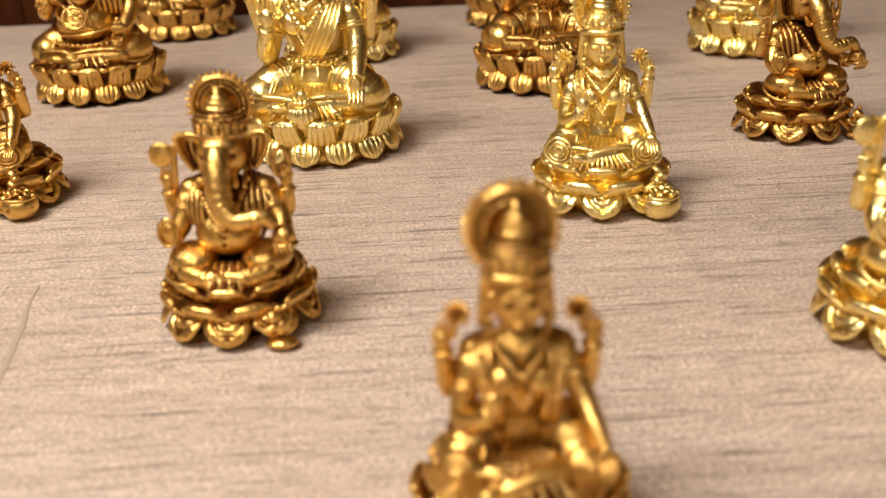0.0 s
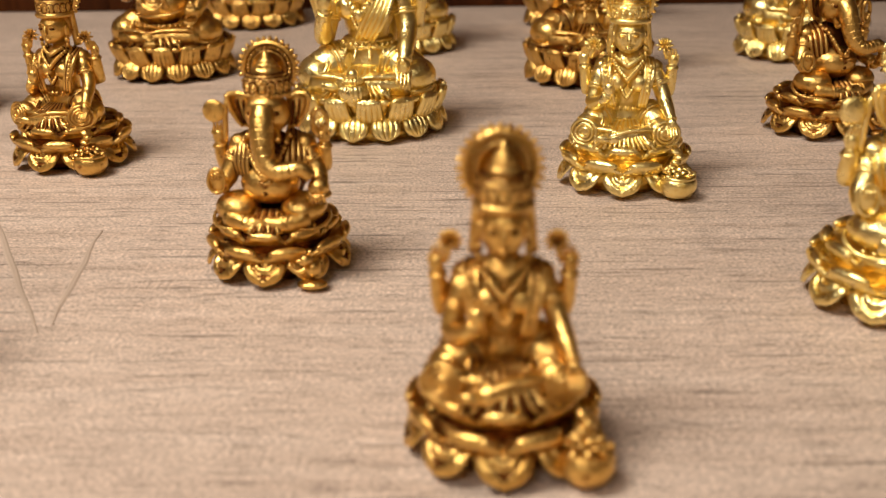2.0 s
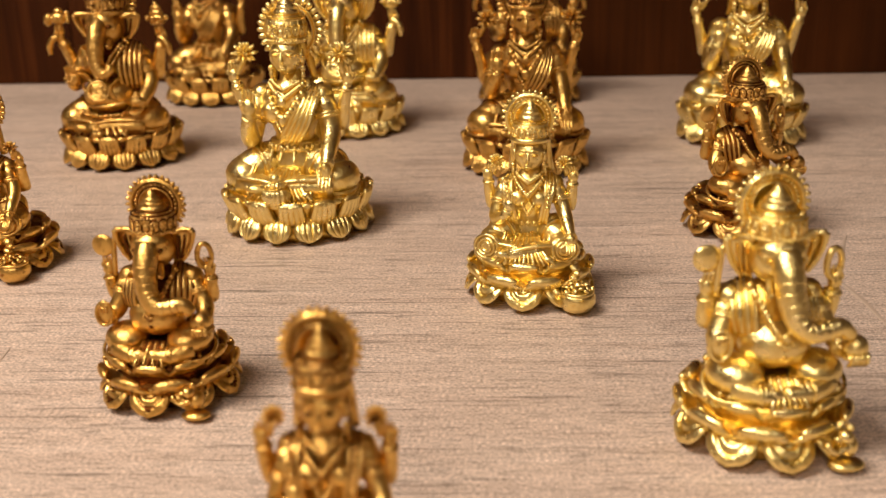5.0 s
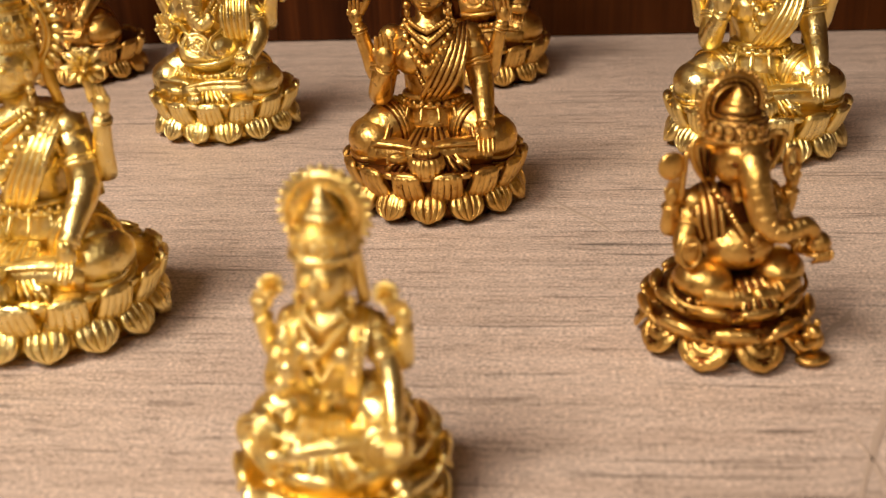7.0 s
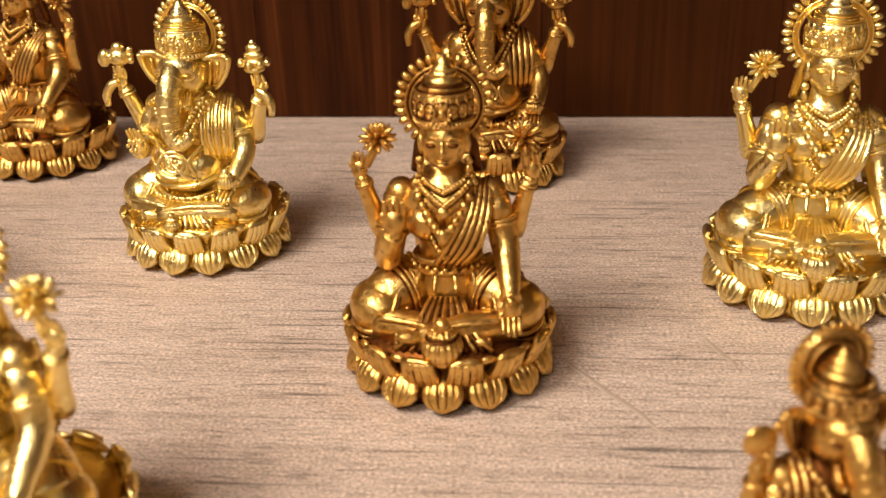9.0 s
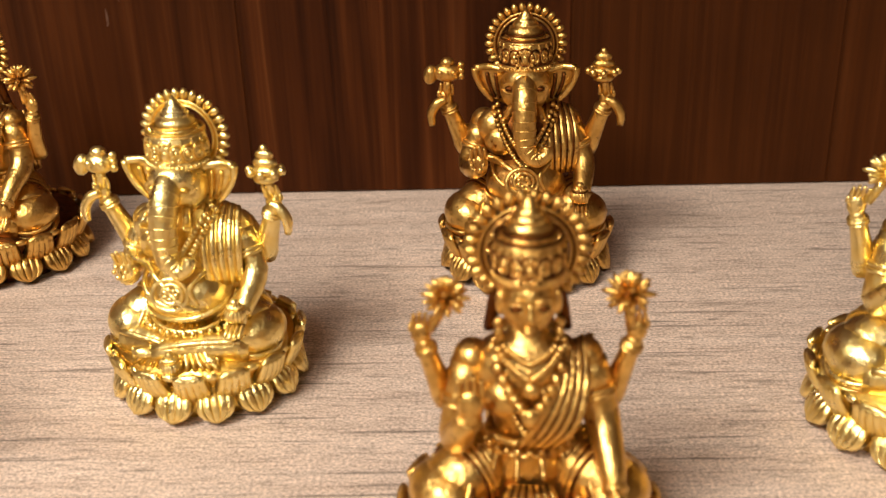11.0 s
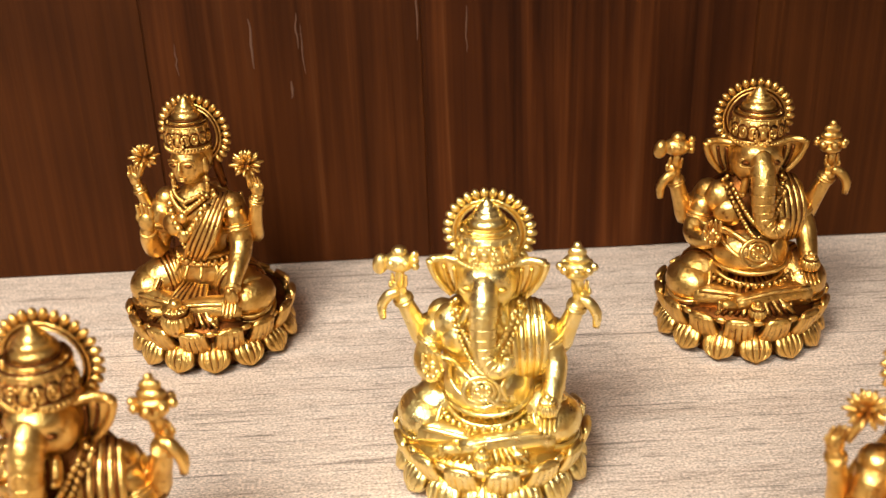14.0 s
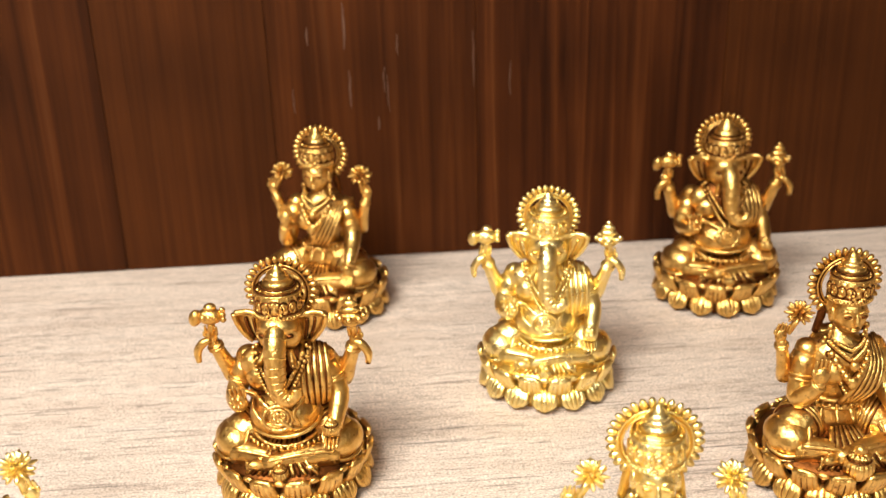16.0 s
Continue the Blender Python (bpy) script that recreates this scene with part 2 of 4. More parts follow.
# ---- cast figures: each one plain mesh ----
class Shape:
    def __init__(self):
        self.v, self.f, self.m = [], [], []

    def grid(self, pts, wrap, mat=0, caps=True, columns=None):
        """Rows of points, each row a closed loop (wrap) or an open line."""
        pts = np.asarray(pts, float)
        r, n, _ = pts.shape
        o = len(self.v)
        self.v.extend(map(tuple, pts.reshape(-1, 3)))
        for i in range(r - 1):
            for j in range(n if wrap else n - 1):
                k = (j + 1) % n
                self.f.append((o + i * n + j, o + i * n + k, o + (i + 1) * n + k, o + (i + 1) * n + j))
                self.m.append(mat if columns is None else columns[j])
        if caps and wrap:
            self.f.append(tuple(o + j for j in reversed(range(n))))
            self.f.append(tuple(o + (r - 1) * n + j for j in range(n)))
            self.m += [mat, mat]

    def ell(self, c, r, rot=(0, 0, 0), n=16, m=9, mat=0):
        R = np.array(Euler([radians(a) for a in rot]).to_matrix())
        th = np.linspace(0.06, math.pi - 0.06, m)
        ph = np.linspace(0, 2 * math.pi, n, endpoint=False)
        p = np.stack([np.outer(np.sin(th), np.cos(ph)), np.outer(np.sin(th), np.sin(ph)), -np.outer(np.cos(th), np.ones(n))], -1)
        self.grid((p * np.array(r)) @ R.T + np.array(c), True, mat)

    def bead(self, c, r, mat=0):
        self.ell(c, (r, r, r), n=7, m=5, mat=mat)

    def tube(self, pts, rad, n=10, mat=0, steps=4, flat=1.0, closed=False):
        P = np.asarray(pts, float)
        rad = np.full(len(P), rad) if np.isscalar(rad) else np.asarray(rad, float)
        if steps > 1 and len(P) > 2 and not closed:
            Q = np.vstack([2 * P[0] - P[1], P, 2 * P[-1] - P[-2]])
            out, ro = [], []
            for i in range(len(P) - 1):
                a, b, c, d = Q[i:i + 4]
                for s in np.linspace(0, 1, steps, endpoint=False):
                    out.append(0.5 * (2 * b + (c - a) * s + (2 * a - 5 * b + 4 * c - d) * s * s + (3 * b - a - 3 * c + d) * s ** 3))
                    ro.append(rad[i] * (1 - s) + rad[i + 1] * s)
            P, rad = np.array(out + [P[-1]]), np.array(ro + [rad[-1]])
        T = np.gradient(P, axis=0) if not closed else np.roll(P, -1, 0) - np.roll(P, 1, 0)
        T /= np.linalg.norm(T, axis=1)[:, None] + 1e-12
        up = np.array([0, 0, 1.0]) if abs(T[0][2]) < 0.8 else np.array([0, 1.0, 0])
        rows = []
        for p, t, r in zip(P, T, rad):
            a = np.cross(t, up)
            a /= np.linalg.norm(a) + 1e-12
            b = np.cross(a, t)
            up = b
            ang = np.linspace(0, 2 * math.pi, n, endpoint=False)
            rows.append(p + r * (np.outer(np.cos(ang), a) + flat * np.outer(np.sin(ang), b)))
        if closed:
            rows.append(rows[0])
        self.grid(rows, True, mat, caps=not closed)

    def limb(self, pts, rad, n=12, mat=0):
        self.tube(pts, rad, n, mat)
        self.ell(pts[-1], (rad[-1],) * 3, n=n, m=6, mat=mat)

    def hoop(self, c, R, r, normal=(0, 1, 0), n=28, k=6, mat=0, squash=1.0, arc=(0, 360)):
        q = Vector(normal).to_track_quat("Z", "Y").to_matrix()
        a = np.radians(np.linspace(arc[0], arc[1], n, endpoint=arc[1] - arc[0] < 360))
        p = np.stack([R * np.cos(a), R * squash * np.sin(a), 0 * a], -1) @ np.array(q).T + np.array(c)
        self.tube(p, r, k, mat, steps=1, closed=arc[1] - arc[0] >= 360)

    def lathe(self, profile, c, sx=1.0, sy=1.0, n=36, mat=0, flutes=0, depth=0.0):
        a = np.linspace(0, 2 * math.pi, n, endpoint=False)
        k = 1 + depth * np.cos(flutes * a)
        rows = [np.stack([r * sx * k * np.cos(a) + c[0], r * sy * k * np.sin(a) + c[1], np.full(n, z + c[2])], -1) for r, z in profile]
        self.grid(rows, True, mat)

    def leaf(self, profile, turn, half, thick, oval=(1, 1), ribs=0, form="round", m=10, nf=None, at=(0, 0, 0), mat=0):
        """A petal that follows a curve of three (radius, height) points, turned about the upright axis, with flutes (ribs) or raised rims (shield) on its outer face."""
        mid = bez(*[(r, 0, z) for r, z in profile], m)
        d = np.gradient(mid, axis=0)
        d /= np.linalg.norm(d, axis=1)[:, None]
        nrm = np.stack([-d[:, 2], 0 * d[:, 0], d[:, 0]], -1)
        u = np.linspace(0, 1, m)
        if form == "shell":
            w = half * np.where(u < 0.62, 0.50 + 0.50 * np.sin(np.pi / 2 * u / 0.62), np.sqrt(np.clip(1 - np.clip((u - 0.62) / 0.385, 0, 1) ** 2.2, 0.004, 1)))
        elif form == "bell":
            w = half * np.where(u < 0.6, 0.86 + 0.14 * u / 0.6, np.sqrt(np.clip(1 - np.clip((u - 0.6) / 0.405, 0, 1) ** 2.4, 0.004, 1)))
        else:
            w = half * np.sqrt(np.clip(1 - np.abs(2 * (0.12 + 0.885 * u) - 1.005) ** 2.6, 0.004, 1))
        nf = nf or (7 * ribs if ribs else 11)
        v = np.linspace(-1, 1, nf)
        rows, low = [], []
        for i in range(m):
            body = np.sqrt(np.clip(1 - v * v, 0, 1)) * (0.45 + 0.55 * math.sin(math.pi * (0.12 + 0.8 * u[i])))
            cut = np.zeros(nf)
            if ribs:
                cut = np.clip(0.42 - np.abs(np.cos(np.pi * ribs * (v + 1) / 2 + np.pi / 2)), 0, 1) * (0.25 + math.sin(math.pi * (0.05 + 0.9 * u[i])))
            elif form == "shield":
                rho = np.sqrt(v * v + ((u[i] - 0.35) / 0.68) ** 2)
                cut = 0.55 * np.clip(np.cos(2 * np.pi * (rho - 0.62) * 2.9) - 0.1, 0, 1) * (rho < 0.92)
            h = thick * (body - 1.5 * cut)
            front = mid[i] + nrm[i] * h[:, None] + np.outer(v * w[i], (0, 1, 0))
            back = mid[i] - nrm[i] * (0.35 * thick) + np.outer(np.array((0.7, 0.0, -0.7)) * w[i], (0, 1, 0))
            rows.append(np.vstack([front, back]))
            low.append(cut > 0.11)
        c, q = math.cos(radians(turn)), math.sin(radians(turn))
        P = np.array(rows)
        X = (P[..., 0] * c - P[..., 1] * q) * oval[0] + at[0]
        Y = (P[..., 0] * q + P[..., 1] * c) * oval[1] + at[1]
        first = len(self.m)
        self.grid(np.stack([X, Y, P[..., 2] + at[2]], -1), True, mat)
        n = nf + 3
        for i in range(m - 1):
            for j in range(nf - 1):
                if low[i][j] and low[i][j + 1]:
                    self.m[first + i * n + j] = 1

    def mesh(self, name, size, mats):
        me = bpy.data.meshes.new(name)
        me.from_pydata([tuple(size * c for c in p) for p in self.v], [], self.f)
        me.polygons.foreach_set("material_index", self.m)
        me.polygons.foreach_set("use_smooth", [True] * len(self.f))
        for m in mats:
            me.materials.append(m)
        me.update()
        return me


# ---- cast figures, in units of their height ----
SIDES = (-1, 1)


def bez(a, b, c, n):
    u = np.linspace(0, 1, n)[:, None]
    a, b, c = (np.array(p, float) for p in (a, b, c))
    return (1 - u) ** 2 * a + 2 * u * (1 - u) * b + u * u * c


def ring_at(angle, rx, ry):
    return rx * math.cos(radians(angle)), ry * math.sin(radians(angle))


def lotus_drum(s):
    """A two-tiered round lotus: fluted upright petals with rolled lips over a skirt of fluted shells whose tips lie on the table."""
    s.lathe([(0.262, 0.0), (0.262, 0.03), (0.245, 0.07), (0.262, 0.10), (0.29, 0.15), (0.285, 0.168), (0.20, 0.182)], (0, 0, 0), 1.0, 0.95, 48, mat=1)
    n = 14
    for i in range(n):
        a = 360 * i / n - 90
        s.leaf([(0.238, 0.098), (0.300, 0.085), (0.314, 0.010)], a, 0.062, 0.020, (1.0, 0.97), ribs=5, form="shell", m=11)
        s.leaf([(0.318, 0.176), (0.296, 0.115), (0.262, 0.068)], a + 180 / n, 0.057, 0.020, (1.0, 0.97), ribs=5, form="bell", m=11)
        x, y = ring_at(a + 180 / n, 0.311, 0.301)
        s.ell((x, y, 0.173), (0.046, 0.014, 0.012), (0, 0, a + 180 / n + 90), n=12, m=6)
        x, y = ring_at(a, 0.300, 0.291)
        s.ell((x, y, 0.165), (0.026, 0.010, 0.012), (0, 0, a + 90), n=10, m=6)


def crossed_legs(s, z, spread, big=1.0):
    """Two draped legs, folded: broad smooth knees, pleats towards the lap, shins crossing in front."""
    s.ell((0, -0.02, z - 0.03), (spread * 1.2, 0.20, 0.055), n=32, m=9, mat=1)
    for e in SIDES:
        hip, knee = np.array((e * 0.075, 0.05, z + 0.045)), np.array((e * spread, -0.065, z + 0.012))
        mid = (hip + knee) / 2 + np.array((0, -0.015, 0.014))
        foot = np.array((-e * 0.075, -0.215 - 0.012 * e, z - 0.022 + 0.012 * e))
        s.tube([hip, mid, knee], [0.082 * big, 0.092 * big, 0.082 * big], 20)
        s.ell(tuple(knee), (0.088 * big, 0.105 * big, 0.078 * big), (0, 0, -e * 18), n=22, m=13)
        shin = [knee + np.array((-e * 0.01, -0.058, -0.028)), knee * 0.5 + foot * 0.5 + np.array((0, -0.030, -0.006)), foot]
        s.tube(shin, [0.056 * big, 0.046, 0.028], 16)
        s.ell(tuple(foot + np.array((-e * 0.012, -0.004, 0.0))), (0.05, 0.024, 0.022), (0, 12 * e, 20 * e), n=12, m=7)
        for k in range(4):
            s.bead(tuple(foot + np.array((-e * 0.058, -0.010, 0.012 - 0.008 * k))), 0.008)
        axis = knee - hip
        for k, t in enumerate((0.16, 0.27, 0.38, 0.49, 0.62)):
            p = hip * (1 - t) + knee * t + np.array((0, -0.014, 0.012)) * math.sin(math.pi * t)
            lean = axis / np.linalg.norm(axis) + np.array((e * 0.10, 0.35 - 0.14 * k, 0))
            for q, dark, wide in ((0.0, 0, 0.0095), (0.05, 1, 0.0055)):
                s.hoop(tuple(p + axis * q), (0.084 + 0.008 * math.sin(math.pi * t)) * big, wide, tuple(lean), n=30, k=6, mat=dark)
        for k, (r, d) in enumerate(((0.082, 0.0), (0.088, -0.022))):
            for drop, dark, wide in ((0.0, 0, 0.0085), (0.011, 1, 0.006)):
                s.hoop(tuple(knee + np.array((-e * 0.006, -0.012 + 0.012 * k, d - 0.016 - drop))), r * 1.04 * big, wide, (e * 0.25, -0.35, 1), n=30, k=6, mat=dark)
        for k, lift in enumerate((0.034, 0.012, -0.012)):
            lift = np.array((0, -0.030 + 0.02 * k, lift))
            s.tube([shin[0] + lift * 1.3 + np.array((0, -0.018, 0)), shin[1] + lift + np.array((0, -0.016, 0.004)), foot + lift * 0.5], [0.010, 0.009, 0.005], 7, mat=k % 2)
        for k, (tilt, r) in enumerate((((e * 0.9, -0.25, 0.5), 0.093), ((e * 0.75, -0.45, 0.75), 0.096), ((e * 0.45, -0.3, 0.9), 0.092))):
            for drop, dark, wide in ((0.0, 0, 0.0065), (0.011, 1, 0.0045)):
                s.hoop(tuple(knee - np.array(tilt) * (0.016 + 0.016 * k + drop) + np.array((0, -0.005, 0))), (r - 0.004 * k) * big, wide, tilt, n=34, k=6, mat=dark)
    for k in range(13):
        x = -0.125 + 0.0208 * k
        s.tube([(x * 0.35, -0.10, z + 0.05), (x * 0.7, -0.205, z + 0.012 - abs(x) * 0.12), (x * 1.15, -0.262 + abs(x) * 0.25, z - 0.052)], [0.011, 0.011, 0.008], 7, mat=k % 2)


def pot(s, c, r, top=True):
    """A fluted round vessel with a lip, and a fruit on top."""
    s.lathe([(r * 0.5, 0), (r * 0.86, r * 0.25), (r, r * 0.75), (r * 0.9, r * 1.15), (r * 0.6, r * 1.4), (r * 0.72, r * 1.5), (r * 0.72, r * 1.62), (r * 0.3, r * 1.7)], c, n=96, flutes=18, depth=0.05)
    if top:
        s.ell((c[0], c[1], c[2] + r * 1.9), (r * 0.42, r * 0.42, r * 0.4), n=12, m=7)
    s.hoop((c[0], c[1], c[2] + r * 1.3), r * 0.74, r * 0.07, (0, 0, 1), n=30, mat=1)
    for k in range(8):
        s.leaf([(r * 0.2, 0), (r * 0.5, 0.1 * r), (r * 0.6, -0.15 * r)], 45 * k, r * 0.18, r * 0.07, (1, 1), at=(c[0], c[1], c[2] + r * 1.68), m=6, nf=7)


def hand(s, p, up, side, r=0.03):
    """An open palm with four fingers and a thumb; up: the way that the fingers point."""
    p, up = np.array(p, float), np.array(up, float) / np.linalg.norm(up)
    across = np.cross(up, (0, 1.0, 0))
    across = across / (np.linalg.norm(across) + 1e-9)
    s.ell(tuple(p), (r * 0.95, r * 0.6, r * 1.15), n=12, m=8)
    for k in range(4):
        q = p + across * (k - 1.5) * r * 0.5 + up * r * 0.6
        reach = (1.45, 1.7, 1.75, 1.5)[k]
        s.tube([q, q + up * r * 0.8 * reach / 1.6, q + up * r * reach + np.array((0, -0.25 * r, 0))], [r * 0.26, r * 0.25, r * 0.17], 7, steps=2)
    q = p + across * side * r * 0.95
    s.tube([p + across * side * r * 0.4, q + up * r * 0.4, q + up * r * 0.95], [r * 0.3, r * 0.27, r * 0.18], 7, steps=2)


def bloom(s, c, r, tilt=0.0, n=8):
    """An open bloom of narrow pointed petals in three rings, on a stalk."""
    s.tube([(c[0] + tilt * 1.3 * r, c[1], c[2] - r * 1.5), (c[0], c[1], c[2] - r * 0.2)], [r * 0.18, r * 0.26], 7, steps=1)
    s.ell(c, (r * 0.42, r * 0.42, r * 0.38), n=10, m=7, mat=1)
    for lift, length, off in ((-32, 0.92, 10), (4, 1.05, 32), (38, 1.0, 0), (68, 0.9, 25)):
        for k in range(n):
            a, t = 360 * k / n + off, radians(lift)
            d = np.array((math.cos(radians(a)) * math.cos(t), math.sin(radians(a)) * math.cos(t), math.sin(t)))
            p = np.array(c)
            s.tube([p + d * r * 0.25, p + d * r * 0.7, p + d * r * length], [r * 0.13, r * 0.15, r * 0.05], 6, steps=2)


def beaded_halo(s, c, R, depth, beads, r):
    """An open ring of some depth behind the head, with pointed beads all round."""
    a = np.linspace(0, 2 * math.pi, 65)
    rows = []
    for dy, rr in ((-depth / 2, R), (-depth / 2, R * 0.88), (depth / 2, R * 0.84), (depth / 2, R * 0.97), (-depth / 2, R)):
        rows.append(np.stack([c[0] + rr * np.cos(a), np.full(65, c[1] + dy), c[2] + rr * np.sin(a)], -1))
    s.grid(np.array(rows).transpose(1, 0, 2), False, caps=False, mat=1)
    s.hoop((c[0], c[1] - depth / 2, c[2]), R * 0.87, R * 0.035, n=48, k=6)
    s.hoop((c[0], c[1] - depth / 2, c[2]), R * 0.99, R * 0.035, n=48, k=6)
    for k in range(beads):
        b = 360 * k / beads
        x, z = math.cos(radians(b)), math.sin(radians(b))
        s.ell((c[0] + (R + r * 1.1) * x, c[1] - depth * 0.2, c[2] + (R + r * 1.1) * z), (r * 1.45, r * 0.95, r * 0.86), (0, -b, 0), n=10, m=7)


def disc_halo(s, c, R, teeth):
    """A round plate, sunk towards the middle, with a ring of small beads and a toothed rim."""
    a = np.linspace(0, 2 * math.pi, 48, endpoint=False)
    prof = [(0.01, 0.010), (R * 0.5, 0.006), (R * 0.56, -0.006), (R * 0.62, 0.004), (R * 0.78, 0.002), (R * 0.82, -0.010), (R * 0.92, -0.010), (R * 0.95, 0.0), (R * 0.95, 0.02), (R * 0.6, 0.034), (0.01, 0.036)]
    s.grid([np.stack([c[0] + r * np.cos(a), np.full(48, c[1] + y), c[2] + r * np.sin(a)], -1) for r, y in prof], True)
    s.hoop((c[0], c[1] - 0.003, c[2]), R * 0.635, R * 0.035, n=36, mat=1)
    s.hoop((c[0], c[1] - 0.003, c[2]), R * 0.785, R * 0.035, n=36, mat=1)
    s.hoop((c[0], c[1] - 0.006, c[2]), R * 0.57, R * 0.04, n=36)
    s.hoop((c[0], c[1] - 0.008, c[2]), R * 0.85, R * 0.05, n=40)
    for k in range(teeth):
        b = 360 * k / teeth
        x, z = math.cos(radians(b)), math.sin(radians(b))
        s.ell((c[0] + R * 0.985 * x, c[1] + 0.0, c[2] + R * 0.985 * z), (R * 0.105, 0.012, R * 0.07), (0, -b, 0), n=8, m=6)
        s.bead((c[0] + R * 0.71 * x, c[1] - 0.004, c[2] + R * 0.71 * z), R * 0.055)


def crown(s, c, r, h, cap, tip):
    """A flared jewelled band with arches and a rosette, and a ringed cap; c: the middle of the band's foot, cap and tip: heights of the cap's foot and the top."""
    s.lathe([(r * 0.98, 0.0), (r * 1.02, 0.12 * h), (r * 1.05, 0.5 * h), (r * 1.0, 0.85 * h), (r * 0.72, h)], c, 1, 0.95, 36)
    for f, q, t in ((0.02, 1.04, 0.055), (0.15, 1.05, 0.04), (0.88, 0.99, 0.05), (1.0, 0.78, 0.05)):
        s.hoop((c[0], c[1], c[2] + f * h), r * q, r * t, (0, 0, 1), n=36, k=6, squash=0.95)
        s.hoop((c[0], c[1], c[2] + f * h + 0.075 * h), r * (q - 0.015), r * 0.05, (0, 0, 1), n=36, k=6, squash=0.95, mat=1)
    for k in range(22):
        x, y = ring_at(180 + 180 * k / 21, r * 1.07, r * 1.02)
        s.bead((c[0] + x, c[1] + y, c[2] + 0.08 * h), r * 0.075)
    for k in range(9):
        a = 180 + 22.5 * k
        x, y = ring_at(a, r * 1.05, r)
        big = 1.5 if k == 4 else 1.0
        up = c[2] + (0.40 if k == 4 else 0.46) * h
        s.hoop((c[0] + x, c[1] + y, up), r * 0.17 * big, r * 0.055, (x, y, 0), n=16, k=5, squash=1.25)
        s.hoop((c[0] + x, c[1] + y, up), r * 0.245 * big, r * 0.045, (x, y, 0), n=16, k=5, squash=1.25, mat=1)
        s.ell((c[0] + x, c[1] + y, up), (r * 0.10 * big, r * 0.07, r * 0.12 * big), (0, 0, a + 90), n=10, m=6)
        if k == 4:
            for j in range(12):
                u, v = ring_at(30 * j, r * 0.34, r * 0.38)
                s.bead((c[0] + u, c[1] - r * 1.04, up + v), r * 0.07)
        x, y = ring_at(a + 11.25, r * 1.0, r * 0.95)
        s.tube([(c[0] + x * 1.03, c[1] + y * 1.03, c[2] + 0.55 * h), (c[0] + x, c[1] + y, c[2] + 0.78 * h), (c[0] + x * 0.82, c[1] + y * 0.82, c[2] + 0.95 * h)], r * 0.07, 6, steps=2)
    w, g = r * 0.66, tip - cap
    base = (c[0], c[1] + 0.008, cap)
    s.lathe([(w * 0.8, -0.012), (w * 0.98, 0.0), (w * 1.04, 0.10 * g), (w * 0.98, 0.26 * g), (w * 0.72, 0.32 * g), (w * 0.80, 0.36 * g), (w * 0.74, 0.45 * g), (w * 0.62, 0.48 * g),
             (w * 0.66, 0.53 * g), (w * 0.5, 0.62 * g), (w * 0.42, 0.66 * g), (w * 0.40, 0.72 * g), (w * 0.22, 0.86 * g), (w * 0.05, g)], base, n=32)


def face(s, c, r):
    """An oval head with brows, lidded eyes, nose, lips and long ears with drops."""
    s.ell(c, r, n=26, m=18)
    x, y, z = c
    s.ell((x, y - r[1] * 0.30, z - r[2] * 0.42), (r[0] * 0.72, r[1] * 0.66, r[2] * 0.52), n=18, m=11)
    s.tube([(x, y - r[1] * 0.95, z + 0.020), (x, y - r[1] * 1.10, z - 0.012), (x, y - r[1] * 1.02, z - 0.022)], [0.006, 0.0105, 0.010], 8)
    for q in (-0.040, -0.049):
        s.ell((x, y - r[1] * 0.92, z + q), (0.020, 0.012, 0.0048), n=10, m=6)
    for e in SIDES:
        s.ell((x + e * 0.029, y - r[1] * 0.86, z + 0.006), (0.018, 0.010, 0.008), n=10, m=6, mat=1)
        s.hoop((x + e * 0.029, y - r[1] * 0.87, z + 0.006), 0.019, 0.004, (e * 0.3, -1, 0), n=16, k=5, squash=0.5)
        s.tube([(x + e * 0.010, y - r[1] * 0.97, z + 0.022), (x + e * 0.030, y - r[1] * 0.92, z + 0.030), (x + e * 0.052, y - r[1] * 0.70, z + 0.020)], 0.0048, 6)
        s.ell((x + e * r[0] * 0.98, y + 0.006, z - 0.01), (0.012, 0.022, 0.034), n=10, m=7)
        s.bead((x + e * r[0] * 1.05, y - 0.012, z - 0.055), 0.014)
        s.ell((x + e * r[0] * 1.05, y - 0.012, z - 0.080), (0.010, 0.010, 0.016), n=8, m=6)


def string(s, half, y0, z0, drop, depth, n, r, sharp=1.0):
    """A string of beads hung over the chest, from one shoulder's height z0 down by drop."""
    for k in range(n):
        u = 2 * k / (n - 1) - 1
        q = 1 - abs(u) ** sharp
        p = (half * u, y0 - depth * math.sqrt(max(1 - u * u, 0)), z0 - drop * q)
        s.bead(p, r)
        s.ell((p[0], p[1] + r * 0.7, p[2] - r * 0.5), (r * 1.25, r * 0.7, r * 1.25), n=7, m=5, mat=1)


def arm(s, pts, rad, band=0.5):
    s.limb(pts, rad, n=14)
    p, q = np.array(pts[-1], float), np.array(pts[-2], float)
    for f in (0.10, 0.20):
        s.hoop(tuple(p * (1 - f) + q * f), rad[-1] * 1.12, rad[-1] * 0.24, tuple(p - q), n=18, k=6)
    p, q = np.array(pts[0], float), np.array(pts[1], float)
    for f in (band, band + 0.09):
        s.hoop(tuple(p * (1 - f) + q * f), (rad[0] + (rad[1] - rad[0]) * f) * 1.04, 0.0075, tuple(p - q), n=18, k=6)


def drape(s, lines, r):
    """A pleated cloth: close ridges that run side by side."""
    for pts in lines:
        s.tube(pts, r, 7, flat=0.8)
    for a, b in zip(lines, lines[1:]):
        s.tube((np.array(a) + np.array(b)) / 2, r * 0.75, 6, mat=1)


